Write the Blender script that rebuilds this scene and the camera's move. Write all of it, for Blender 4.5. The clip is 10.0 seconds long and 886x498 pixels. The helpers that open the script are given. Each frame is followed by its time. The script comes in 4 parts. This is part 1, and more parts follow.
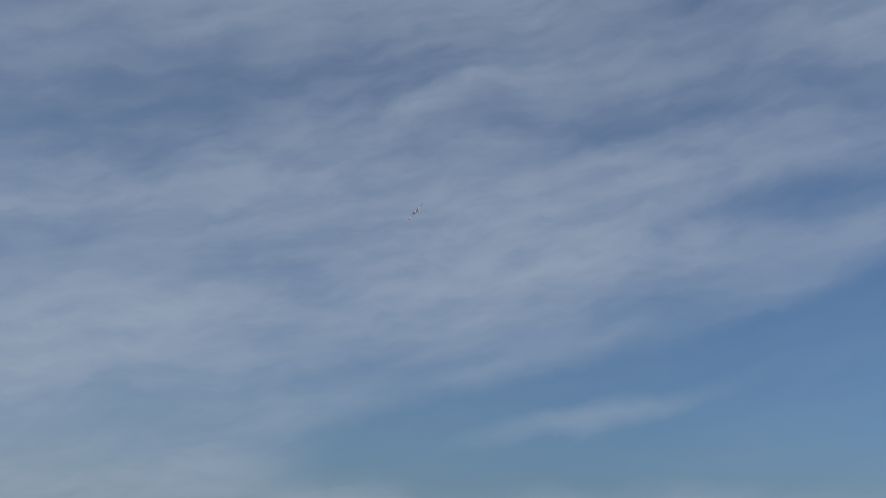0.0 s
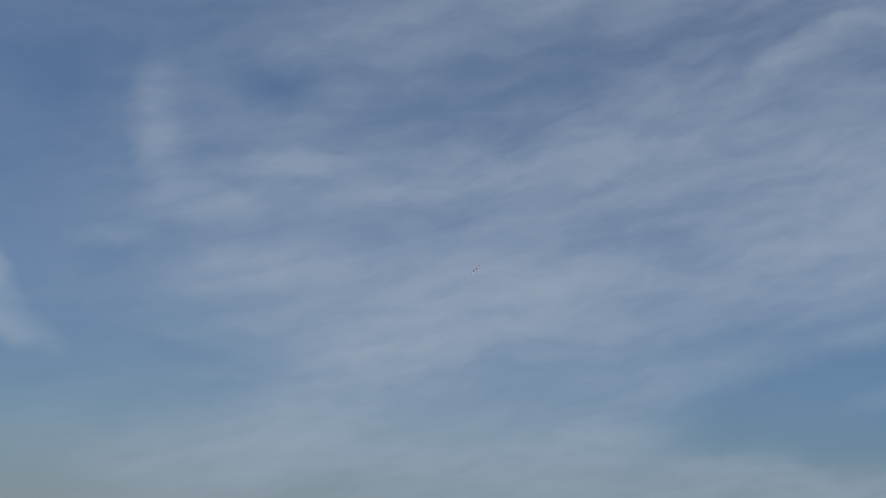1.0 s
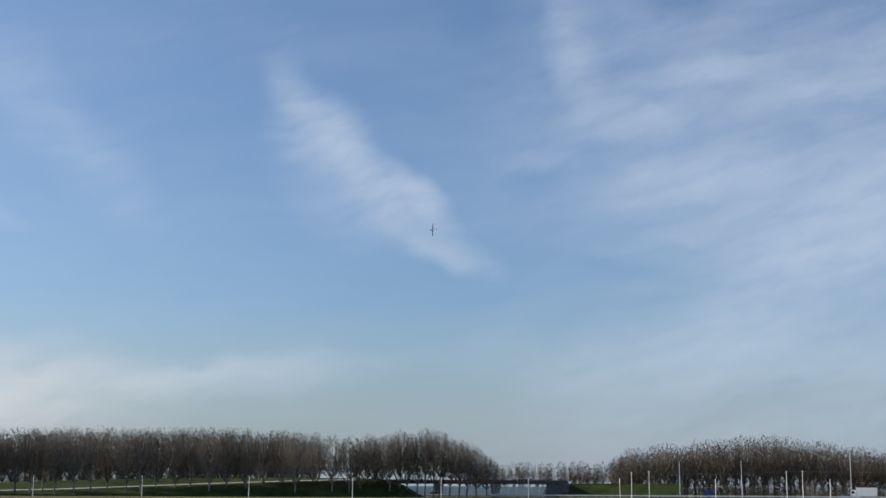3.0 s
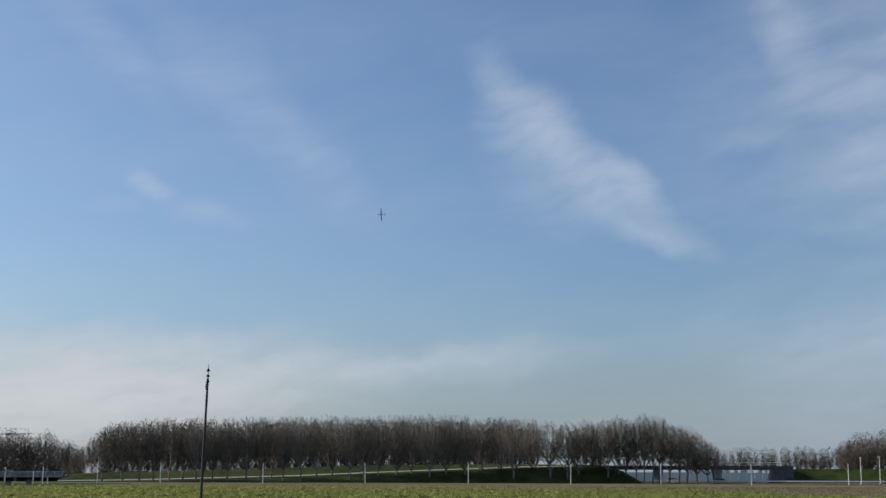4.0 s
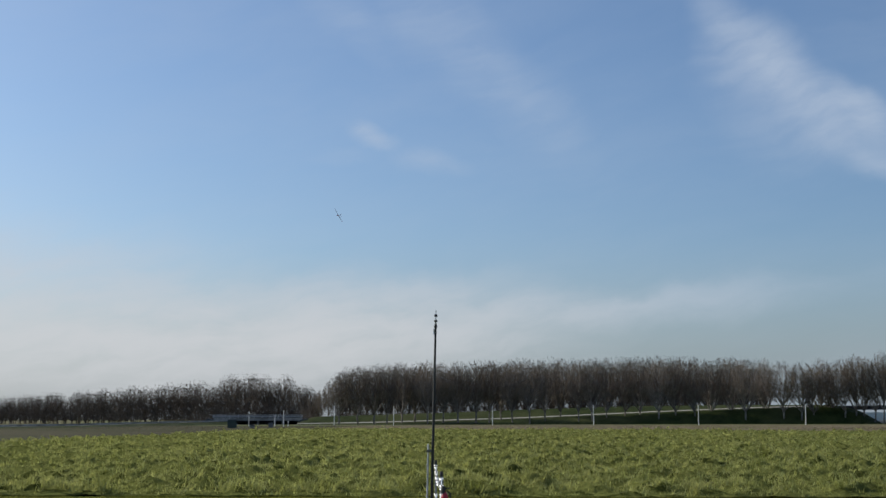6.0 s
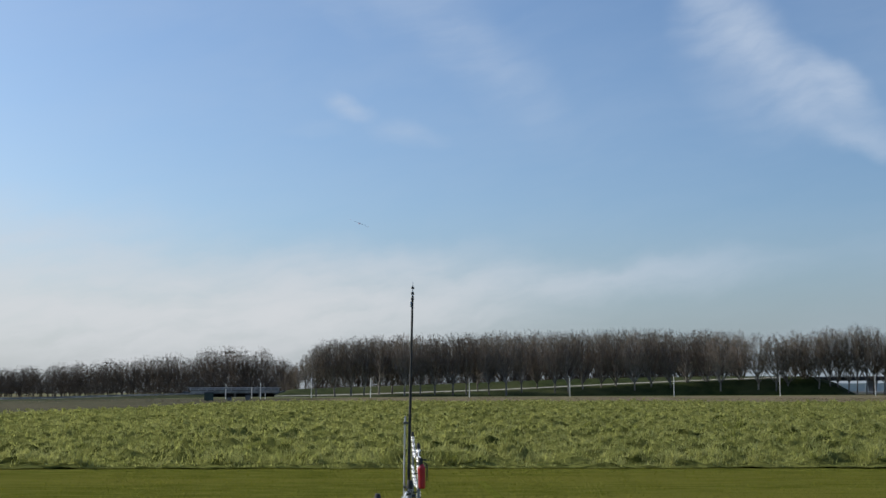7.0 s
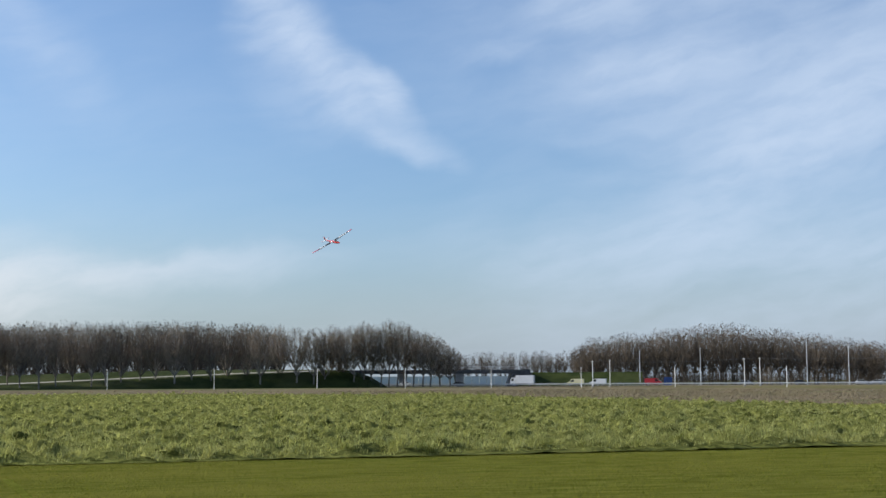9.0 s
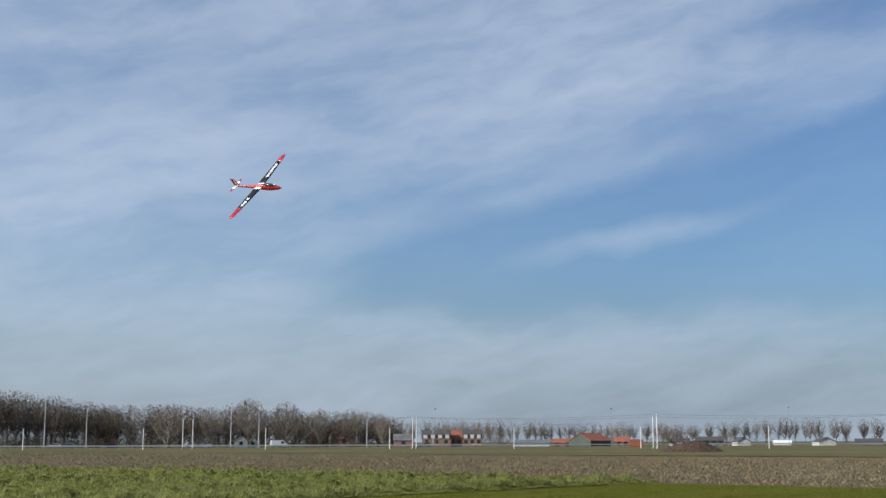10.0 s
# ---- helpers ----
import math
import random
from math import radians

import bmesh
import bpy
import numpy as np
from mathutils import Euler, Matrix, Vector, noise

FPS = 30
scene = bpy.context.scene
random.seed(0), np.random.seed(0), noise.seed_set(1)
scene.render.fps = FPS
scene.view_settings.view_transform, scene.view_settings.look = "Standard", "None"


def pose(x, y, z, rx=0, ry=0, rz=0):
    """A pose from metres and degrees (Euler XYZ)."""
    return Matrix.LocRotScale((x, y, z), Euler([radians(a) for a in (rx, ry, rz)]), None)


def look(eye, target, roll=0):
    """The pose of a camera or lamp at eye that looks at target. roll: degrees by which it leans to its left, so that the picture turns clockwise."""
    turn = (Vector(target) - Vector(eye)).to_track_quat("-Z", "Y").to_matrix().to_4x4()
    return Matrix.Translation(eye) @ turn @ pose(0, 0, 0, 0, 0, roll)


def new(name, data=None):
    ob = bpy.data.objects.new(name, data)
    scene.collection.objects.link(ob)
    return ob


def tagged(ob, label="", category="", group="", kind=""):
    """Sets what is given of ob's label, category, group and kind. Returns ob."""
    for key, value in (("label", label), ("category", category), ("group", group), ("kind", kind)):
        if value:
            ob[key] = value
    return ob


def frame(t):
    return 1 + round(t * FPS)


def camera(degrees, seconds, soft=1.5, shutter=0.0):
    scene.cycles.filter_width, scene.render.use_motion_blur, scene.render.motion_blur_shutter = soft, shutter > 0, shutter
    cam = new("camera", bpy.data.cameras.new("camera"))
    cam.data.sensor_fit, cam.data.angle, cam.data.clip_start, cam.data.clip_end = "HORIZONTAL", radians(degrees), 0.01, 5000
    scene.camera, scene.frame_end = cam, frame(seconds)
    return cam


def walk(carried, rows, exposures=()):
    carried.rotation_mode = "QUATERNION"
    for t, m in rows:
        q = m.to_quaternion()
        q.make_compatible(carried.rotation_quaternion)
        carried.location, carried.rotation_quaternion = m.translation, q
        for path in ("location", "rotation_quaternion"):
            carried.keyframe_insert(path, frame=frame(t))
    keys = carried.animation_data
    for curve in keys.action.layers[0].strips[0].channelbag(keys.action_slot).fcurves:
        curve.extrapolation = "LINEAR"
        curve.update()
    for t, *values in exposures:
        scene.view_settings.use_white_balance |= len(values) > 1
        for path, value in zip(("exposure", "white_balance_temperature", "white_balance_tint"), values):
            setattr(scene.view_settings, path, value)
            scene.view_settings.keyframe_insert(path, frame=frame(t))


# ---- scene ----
EYE = 1.7

# seconds, heading clockwise from +y, tilt above the horizon, lean
TURNS = [
    (0, 52.2, 16.3, -0.84), (0.3, 47.5, 16.0, -0.86), (0.5, 43.9, 15.66, -0.89), (0.7, 40.4, 15.3, -1.0), (1, 35.2, 14.69, -1.22), (1.5, 29.97, 13.53, -1.31),
    (2, 25.32, 12.25, -1.05), (2.5, 20.76, 11.26, -0.65), (3, 16.02, 10.63, -0.31), (3.2, 14.11, 10.43, -0.29),
    (4.3, 4.00, 9.85, -0.14), (4.5, 2.48, 9.66, -0.11), (5, -0.78, 9.03, -0.03), (5.5, -2.91, 8.27, 0.05),
    (5.7, -3.42, 7.95, 0.10), (6.8, -3.00, 6.43, 0.22), (7, -2.38, 6.25, 0.26), (7.5, 0.00, 5.88, 0.26),
    (8, 3.66, 5.60, 0.26), (8.5, 9.11, 5.51, 0.30), (9, 17.70, 5.85, 0.31), (9.2, 21.91, 6.03, 0.20),
    (9.4, 26.90, 6.33, 0.17), (9.6, 33.06, 6.81, 0.14), (9.7, 36.57, 7.10, 0.14), (9.8, 40.32, 7.46, 0.14),
    (9.9, 44.61, 7.90, 0.18), (10, 50.36, 8.49, 0.16),
]
cam = camera(37.86, 10.0)
walk(cam, [(t, pose(0, 0, EYE, 90 + tilt, 0, -turn) @ pose(0, 0, 0, 0, 0, -lean)) for t, turn, tilt, lean in TURNS],
     exposures=[(0, -0.60), (1.0, -0.60), (1.5, -0.36), (2.0, -0.08), (2.5, 0.0), (3.2, -0.02), (4.5, -0.20), (5.5, -0.20), (7.5, 0.02), (8.5, 0.16), (9.0, 0.30), (9.5, 0.24), (10, 0.0)])

SUN_AZ, SUN_EL = -66.0, 29.0


def at(az, d, z=0.0):
    """A place at a bearing in degrees clockwise from +y, and a distance."""
    return Vector((d * math.sin(radians(az)), d * math.cos(radians(az)), z))


# ---- light ----
class Nodes:
    """Short hand for node trees."""

    def __init__(self, tree):
        self.tree = tree
        tree.nodes.clear()

    def add(self, kind, **values):
        node = self.tree.nodes.new(kind)
        for key, value in values.items():
            setattr(node, key, value)
        return node

    def put(self, socket, value):
        if isinstance(value, bpy.types.NodeSocket):
            self.tree.links.new(value, socket)
        elif value is not None:
            socket.default_value = value

    def math(self, op, a, b=None, c=None, clamp=False):
        node = self.add("ShaderNodeMath", operation=op, use_clamp=clamp)
        for socket, value in zip(node.inputs, (a, b, c)):
            self.put(socket, value)
        return node.outputs[0]

    def smooth(self, x, low, high):
        node = self.add("ShaderNodeMapRange", interpolation_type="SMOOTHSTEP")
        for key, value in (("Value", x), ("From Min", low), ("From Max", high), ("To Min", 0.0), ("To Max", 1.0)):
            self.put(node.inputs[key], value)
        return node.outputs[0]

    def noise(self, vector, scale, detail=4.0, rough=0.55, distortion=0.0):
        node = self.add("ShaderNodeTexNoise")
        for key, value in (("Vector", vector), ("Scale", scale), ("Detail", detail), ("Roughness", rough), ("Distortion", distortion)):
            self.put(node.inputs[key], value)
        return node.outputs["Fac"]

    def xyz(self, x, y, z=0.0):
        node = self.add("ShaderNodeCombineXYZ")
        for socket, value in zip(node.inputs, (x, y, z)):
            self.put(socket, value)
        return node.outputs[0]

    def mix(self, fac, a, b, blend="MIX"):
        node = self.add("ShaderNodeMix", data_type="RGBA", blend_type=blend)
        self.put(node.inputs[0], fac)
        self.put(node.inputs[6], a)
        self.put(node.inputs[7], b)
        return node.outputs[2]


def rgb(r, g, b):
    return (r, g, b, 1.0)


def make_sky():
    world = bpy.data.worlds.new("sky")
    scene.world = world
    world.use_nodes = True
    n = Nodes(world.node_tree)
    sky = n.add("ShaderNodeTexSky", sky_type="NISHITA", sun_disc=False, sun_elevation=radians(SUN_EL), sun_rotation=radians(SUN_AZ),
                altitude=0.0, air_density=1.0, dust_density=1.6, ozone_density=2.0)
    way = n.add("ShaderNodeTexCoord").outputs["Generated"]
    parts = n.add("ShaderNodeSeparateXYZ")
    n.put(parts.inputs[0], way)
    x, y, z = parts.outputs
    az = n.math("MULTIPLY", n.math("ARCTAN2", x, y), 57.29578)
    el = n.math("MULTIPLY", n.math("ARCSINE", z), 57.29578)
    # cirrus: everything below is in degrees of bearing and height
    warp_a = n.math("MULTIPLY", n.math("SUBTRACT", n.noise(n.xyz(az, el, 3.0), 0.16, 4.0, 0.5), 0.5), 3.2)
    warp_e = n.math("MULTIPLY", n.math("SUBTRACT", n.noise(n.xyz(az, el, 9.0), 0.20, 5.0, 0.55), 0.5), 2.2)
    az_w, el_w = n.math("ADD", az, warp_a), n.math("ADD", el, warp_e)

    def streak(a, e, half_a, half_e, tilt, power=1.0, soft=1.0, warped=True):
        """A soft cloud round a bearing and height, long along a line that rises by tilt degrees."""
        u, v = n.math("SUBTRACT", az_w if warped else az, a), n.math("SUBTRACT", el_w if warped else el, e)
        c, s = math.cos(radians(tilt)), math.sin(radians(tilt))
        lu = n.math("DIVIDE", n.math("ADD", n.math("MULTIPLY", u, c), n.math("MULTIPLY", v, s)), half_a)
        lv = n.math("DIVIDE", n.math("SUBTRACT", n.math("MULTIPLY", v, c), n.math("MULTIPLY", u, s)), half_e)
        r = n.math("SQRT", n.math("ADD", n.math("MULTIPLY", lu, lu), n.math("MULTIPLY", lv, lv)))
        return n.math("MULTIPLY", n.math("SUBTRACT", 1.0, n.smooth(r, 1.0 - soft, 1.0)), power)

    # fibres: noise stretched along the wind, which tilts a little
    c, s = math.cos(radians(11)), math.sin(radians(11))
    along = n.math("ADD", n.math("MULTIPLY", az_w, c), n.math("MULTIPLY", el_w, s))
    across = n.math("SUBTRACT", n.math("MULTIPLY", el_w, c), n.math("MULTIPLY", az_w, s))
    fibre = n.noise(n.xyz(n.math("MULTIPLY", along, 0.060), n.math("MULTIPLY", across, 0.26)), 1.0, 5.0, 0.50, 0.15)
    fine = n.noise(n.xyz(n.math("MULTIPLY", along, 0.30), n.math("MULTIPLY", across, 1.0), 4.0), 1.0, 6.0, 0.54, 0.0)
    broad = n.noise(n.xyz(n.math("MULTIPLY", az, 0.05), n.math("MULTIPLY", el, 0.11), 7.0), 1.0, 2.0, 0.5)
    veil = n.math("MULTIPLY", n.smooth(n.math("ADD", fibre, n.math("MULTIPLY", n.math("SUBTRACT", broad, 0.5), 0.5)), 0.22, 0.78), 0.72)
    veil = n.math("ADD", veil, 0.20)
    veil = n.math("MULTIPLY", veil, n.math("ADD", 0.76, n.math("MULTIPLY", n.smooth(fine, 0.25, 0.75), 0.48)))
    # the veil is thick over the fields on one side and thin towards the woods
    cover = n.math("ADD", 0.16, n.math("MULTIPLY", n.smooth(az, 14.0, 36.0), 0.62))
    density = n.math("MULTIPLY", veil, cover)
    for a, e, ha, he, tilt, power in WOOD_CLOUDS + BRIDGE_CLOUDS + FIELD_CLOUDS:
        lump = n.math("MULTIPLY", streak(a, e, ha, he, tilt, power), n.math("ADD", 0.60, n.math("MULTIPLY", n.smooth(fine, 0.25, 0.72), 0.8)))
        density = n.math("ADD", density, lump)
    for a, e, ha, he, tilt, power in GAPS:
        density = n.math("MULTIPLY", density, n.math("SUBTRACT", 1.0, streak(a, e, ha, he, tilt, power)))
    # on one side the sheet of cloud ends in a slanting edge, with blue sky below it
    rise = n.math("SUBTRACT", el_w, n.math("ADD", 8.0, n.math("MULTIPLY", n.math("SUBTRACT", az, 45.5), 0.27)))
    under = n.math("MULTIPLY", n.math("SUBTRACT", 1.0, n.smooth(rise, -0.7, 0.9)), n.smooth(az, 41.0, 48.0))
    under = n.math("MULTIPLY", under, n.smooth(el_w, 4.2, 6.5))
    density = n.math("MULTIPLY", density, n.math("SUBTRACT", 1.0, n.math("MULTIPLY", under, 0.88)))
    wisp = n.math("MULTIPLY", streak(59.0, 8.9, 8.0, 0.9, 13, 0.45), n.math("ADD", 0.3, fine))
    density = n.math("ADD", density, wisp)
    # thick cloud fills up softly
    density = n.math("MULTIPLY", n.math("SUBTRACT", 1.0, n.math("POWER", 2.718, n.math("MULTIPLY", density, -1.15))), 1.0)
    haze = n.math("MULTIPLY", n.math("SUBTRACT", 1.0, n.smooth(el, -1.0, 8.5)), 0.72)
    deep = n.mix(1.0, sky.outputs[0], rgb(*SKY_TINT), "MULTIPLY")
    # away from the sun the low sky is deeper
    away = n.smooth(az, 22.0, 66.0)
    deep = n.mix(away, deep, n.mix(1.0, deep, rgb(0.74, 0.80, 0.86), "MULTIPLY"))
    hazed = n.mix(haze, deep, n.mix(away, rgb(*HAZE), rgb(*FAR_HAZE)))
    # clouds are whiter low down on the sun's side
    sunward = n.math("MULTIPLY", n.math("SUBTRACT", 1.0, n.smooth(el, 3.0, 11.0)), n.math("SUBTRACT", 1.0, n.smooth(az, -8.0, 22.0)))
    colour = n.mix(density, hazed, n.mix(sunward, rgb(*CLOUD), rgb(*LOW_CLOUD)))
    back = n.add("ShaderNodeBackground")
    n.put(back.inputs["Color"], colour)
    n.put(back.inputs["Strength"], 0.1)
    n.put(n.add("ShaderNodeOutputWorld").inputs["Surface"], back.outputs[0])


# bearing, height, half length, half width, tilt (degrees), thickness
WOOD_CLOUDS = [
    (10.6, 15.6, 3.6, 2.3, -44, 0.55), (11.6, 15.0, 3.4, 1.5, -46, 0.38), (13.6, 12.6, 3.6, 2.2, -40, 0.60), (14.9, 12.7, 2.6, 1.0, -48, 0.50),
    (16.2, 10.4, 3.2, 1.0, -18, 0.42), (9.4, 17.6, 2.2, 1.4, -50, 0.22), (11.0, 13.4, 4.2, 2.8, -42, 0.25),
    (-6.5, 12.5, 1.7, 0.7, -15, 0.60), (-3.8, 11.3, 2.4, 0.8, -6, 0.24), (-8.0, 11.6, 2.0, 0.6, 10, 0.12),
    (-22.0, 4.5, 18.0, 5.2, -4, 0.85), (-6.0, 4.2, 13.0, 3.0, 2, 0.85), (6.0, 4.9, 10.0, 1.3, 3, 0.42), (-14.0, 2.5, 20.0, 2.8, 0, 0.75),
    (-1.5, 15.5, 9.0, 2.2, -42, 0.24), (-8.0, 18.0, 6.0, 1.6, -35, 0.16),
]
BRIDGE_CLOUDS = [
    (22.0, 19.8, 1.6, 4.4, 4, 0.36), (27.5, 18.0, 4.5, 1.0, 2, 0.30), (24.0, 16.0, 4.0, 1.3, -4, 0.34), (20.0, 14.6, 3.0, 1.0, 0, 0.2), (27.0, 13.6, 6.0, 1.4, 8, 0.40), (31.0, 9.5, 7.0, 3.0, 30, 0.22),
]
FIELD_CLOUDS = [
    (26.0, 6.0, 10.0, 2.2, 8, 0.25), (36.0, 11.0, 13.0, 3.6, 16, 0.22), (52.0, 22.6, 5.0, 0.9, 24, 0.32), (45.0, 14.0, 16.0, 4.2, 14, 0.30), (58.0, 15.5, 14.0, 2.2, 14, 0.40),
    (47.5, 4.9, 5.0, 1.4, 8, 0.20), (38.0, 6.0, 9.0, 2.4, 6, 0.22),
    (42.0, 19.0, 16.0, 4.0, 6, 0.30), (58.0, 18.5, 14.0, 3.0, 14, 0.30), (51.0, 4.6, 6.0, 1.3, 6, 0.22),
]
GAPS = [
    (69.0, 18.2, 6.0, 1.8, 10, 0.7), (27.0, 21.5, 4.0, 1.7, -8, 0.8), (17.6, 21.0, 3.6, 2.4, 0, 0.7),
    (20.0, 13.5, 2.6, 1.6, 20, 0.55), (38.5, 20.0, 4.5, 1.3, -6, 0.4), (45.2, 15.2, 2.6, 0.6, 10, 0.35), (23.5, 9.6, 4.0, 0.9, -4, 0.5),
]
SKY_TINT, HAZE, FAR_HAZE, CLOUD, LOW_CLOUD = (0.87, 1.06, 1.27), (3.4, 4.0, 4.7), (2.0, 2.5, 3.05), (5.1, 6.05, 7.5), (6.8, 7.0, 7.3)
make_sky()

sun = new("sun", bpy.data.lights.new("sun", "SUN"))
sun.data.energy, sun.data.angle, sun.data.color = 5.0, radians(0.6), (1.0, 0.93, 0.82)
sun.matrix_world = look((0, 0, 0), -at(SUN_AZ, math.cos(radians(SUN_EL)), math.sin(radians(SUN_EL))))
sun.location = at(SUN_AZ, 300, 200)


# ---- materials ----
def material(name, base, second=None, scale=3.0, rough=0.8, metal=0.0, bump=0.0, bump_scale=20.0, vary=0.0, stretch=(1, 1, 1), spread=(0.35, 0.65),
             third=None, third_scale=0.3, island=False, coat=0.0, shine=0.5, thin=0.0):
    mat = bpy.data.materials.new(name)
    mat.use_nodes = True
    n = Nodes(mat.node_tree)
    bsdf = n.add("ShaderNodeBsdfPrincipled")
    place = n.add("ShaderNodeNewGeometry")
    where = n.add("ShaderNodeMapping")
    n.put(where.inputs["Vector"], n.add("ShaderNodeTexCoord").outputs["Object"])
    n.put(where.inputs["Scale"], stretch)
    v = where.outputs[0]
    colour = rgb(*base)
    if second:
        colour = n.mix(n.smooth(n.noise(v, scale, 5.0, 0.6), *spread), rgb(*base), rgb(*second))
    if third:
        colour = n.mix(n.smooth(n.noise(v, third_scale, 4.0, 0.6), 0.42, 0.68), colour, rgb(*third))
    if vary:
        pick = place.outputs["Random Per Island"] if island else n.add("ShaderNodeObjectInfo").outputs["Random"]
        shade = n.math("ADD", 1.0 - vary, n.math("MULTIPLY", pick, 2 * vary))
        hsv = n.add("ShaderNodeHueSaturation")
        n.put(hsv.inputs["Value"], shade)
        n.put(hsv.inputs["Color"], colour)
        colour = hsv.outputs[0]
    n.put(bsdf.inputs["Base Color"], colour)
    n.put(bsdf.inputs["Roughness"], n.math("ADD", rough - 0.06, n.math("MULTIPLY", n.noise(v, scale * 2.3, 3.0), 0.12)))
    n.put(bsdf.inputs["Metallic"], metal)
    n.put(bsdf.inputs["Coat Weight"], coat)
    n.put(bsdf.inputs["Specular IOR Level"], shine)
    if bump:
        relief = n.add("ShaderNodeBump")
        n.put(relief.inputs["Height"], n.noise(v, bump_scale, 6.0, 0.65))
        n.put(relief.inputs["Strength"], bump)
        n.put(relief.inputs["Distance"], 0.3)
        n.put(bsdf.inputs["Normal"], relief.outputs[0])
    surface = bsdf.outputs[0]
    if thin:
        # leaves let part of the light through
        glow = n.add("ShaderNodeBsdfTranslucent")
        n.put(glow.inputs["Color"], n.mix(1.0, colour, rgb(1.3, 1.3, 0.95), "MULTIPLY"))
        blend = n.add("ShaderNodeMixShader")
        n.put(blend.inputs[0], thin)
        n.put(blend.inputs[1], surface)
        n.put(blend.inputs[2], glow.outputs[0])
        surface = blend.outputs[0]
    n.put(n.add("ShaderNodeOutputMaterial").inputs["Surface"], surface)
    return mat


M = {
    "far_field": material("far_field", (0.10, 0.12, 0.04), (0.13, 0.12, 0.06), 0.02, 0.95, third=(0.15, 0.12, 0.07), third_scale=0.006, shine=0.05),
    "lawn": material("lawn", (0.098, 0.112, 0.018), (0.165, 0.172, 0.036), 2.6, 0.95, stretch=(0.35, 1.5, 1), shine=0.0, bump=0.7, bump_scale=30, third=(0.165, 0.165, 0.034), third_scale=0.25),
    # the dark tone puts the shade between grass tufts into the ground colour
    "meadow": material("meadow", (0.036, 0.044, 0.011), (0.150, 0.162, 0.046), 2.6, 0.95, spread=(0.36, 0.56), shine=0.0, bump=0.6, bump_scale=9, third=(0.15, 0.16, 0.048), third_scale=0.15),
    "blade": material("blade", (0.125, 0.142, 0.038), (0.30, 0.312, 0.128), 2.0, 0.8, shine=0.05, thin=0.45, spread=(0.36, 0.56), vary=0.3, island=True, third=(0.30, 0.305, 0.13), third_scale=0.2),
    "track": material("track", (0.075, 0.086, 0.014), (0.11, 0.12, 0.022), 3.0, 0.95, shine=0.0),
    "grey_tube": material("grey_tube", (0.20, 0.21, 0.22), (0.30, 0.31, 0.32), 6.0, 0.5, metal=0.3),
    "soil": material("soil", (0.135, 0.105, 0.065), (0.20, 0.165, 0.11), 1.3, 0.95, bump=0.8, bump_scale=5, third=(0.13, 0.125, 0.055), third_scale=0.06, shine=0.05),
    "crop": material("crop", (0.105, 0.098, 0.036), (0.145, 0.122, 0.058), 0.5, 0.95, bump=0.4, bump_scale=4, third=(0.16, 0.145, 0.075), third_scale=0.03, shine=0.05),
    "short_blade": material("short_blade", (0.10, 0.115, 0.012), (0.165, 0.17, 0.025), 2.0, 0.9, shine=0.0, thin=0.3, vary=0.25, island=True),
    "fallow": material("fallow", (0.045, 0.048, 0.020), (0.075, 0.070, 0.036), 0.35, 0.95, bump=0.6, bump_scale=3, third=(0.085, 0.072, 0.045), third_scale=0.04, shine=0.05),
    "straw": material("straw", (0.17, 0.135, 0.085), (0.23, 0.19, 0.12), 0.6, 0.95, vary=0.3, island=True, shine=0.05),
    "bark": material("bark", (0.145, 0.127, 0.108), (0.285, 0.255, 0.222), 1.1, 0.9, vary=0.22, bump=0.4, bump_scale=9, shine=0.05),
    "twig": material("twig", (0.150, 0.121, 0.095), (0.225, 0.188, 0.150), 0.35, 0.9, vary=0.25, shine=0.05),
    "wood_stuff": material("wood_stuff", (0.092, 0.075, 0.060), (0.150, 0.124, 0.100), 0.12, 0.9, vary=0.25, island=True, shine=0.05),
    "bank": material("bank", (0.020, 0.030, 0.009), (0.036, 0.048, 0.014), 0.25, 0.95, bump=0.5, bump_scale=1.5, third=(0.05, 0.058, 0.022), third_scale=0.06, shine=0.05),
    "path": material("path", (0.30, 0.29, 0.26), (0.38, 0.37, 0.34), 0.8, 0.9, shine=0.05),
    "asphalt": material("asphalt", (0.055, 0.055, 0.055), (0.085, 0.083, 0.08), 2.0, 0.9),
    "concrete": material("concrete", (0.26, 0.26, 0.25), (0.36, 0.355, 0.34), 0.7, 0.85, bump=0.2, bump_scale=8, third=(0.18, 0.18, 0.17), third_scale=0.2),
    "dark_steel": material("dark_steel", (0.06, 0.065, 0.07), (0.10, 0.10, 0.105), 1.5, 0.6),
    "galvanised": material("galvanised", (0.48, 0.49, 0.50), (0.58, 0.59, 0.60), 8.0, 0.45, metal=0.6),
    "white_paint": material("white_paint", (0.72, 0.72, 0.69), (0.80, 0.80, 0.78), 4.0, 0.5, third=(0.60, 0.59, 0.54), third_scale=1.5),
    "black_rubber": material("black_rubber", (0.018, 0.018, 0.019), (0.032, 0.032, 0.033), 9.0, 0.7),
    "red_paint": material("red_paint", (0.42, 0.010, 0.022), (0.48, 0.016, 0.030), 3.0, 0.3, coat=0.5),
    "black_film": material("black_film", (0.012, 0.013, 0.018), (0.018, 0.020, 0.025), 5.0, 0.6, shine=0.2),
    "white_film": material("white_film", (0.80, 0.80, 0.80), (0.84, 0.84, 0.84), 5.0, 0.3),
    "tinted_glass": material("tinted_glass", (0.020, 0.024, 0.028), (0.030, 0.034, 0.038), 3.0, 0.08),
}


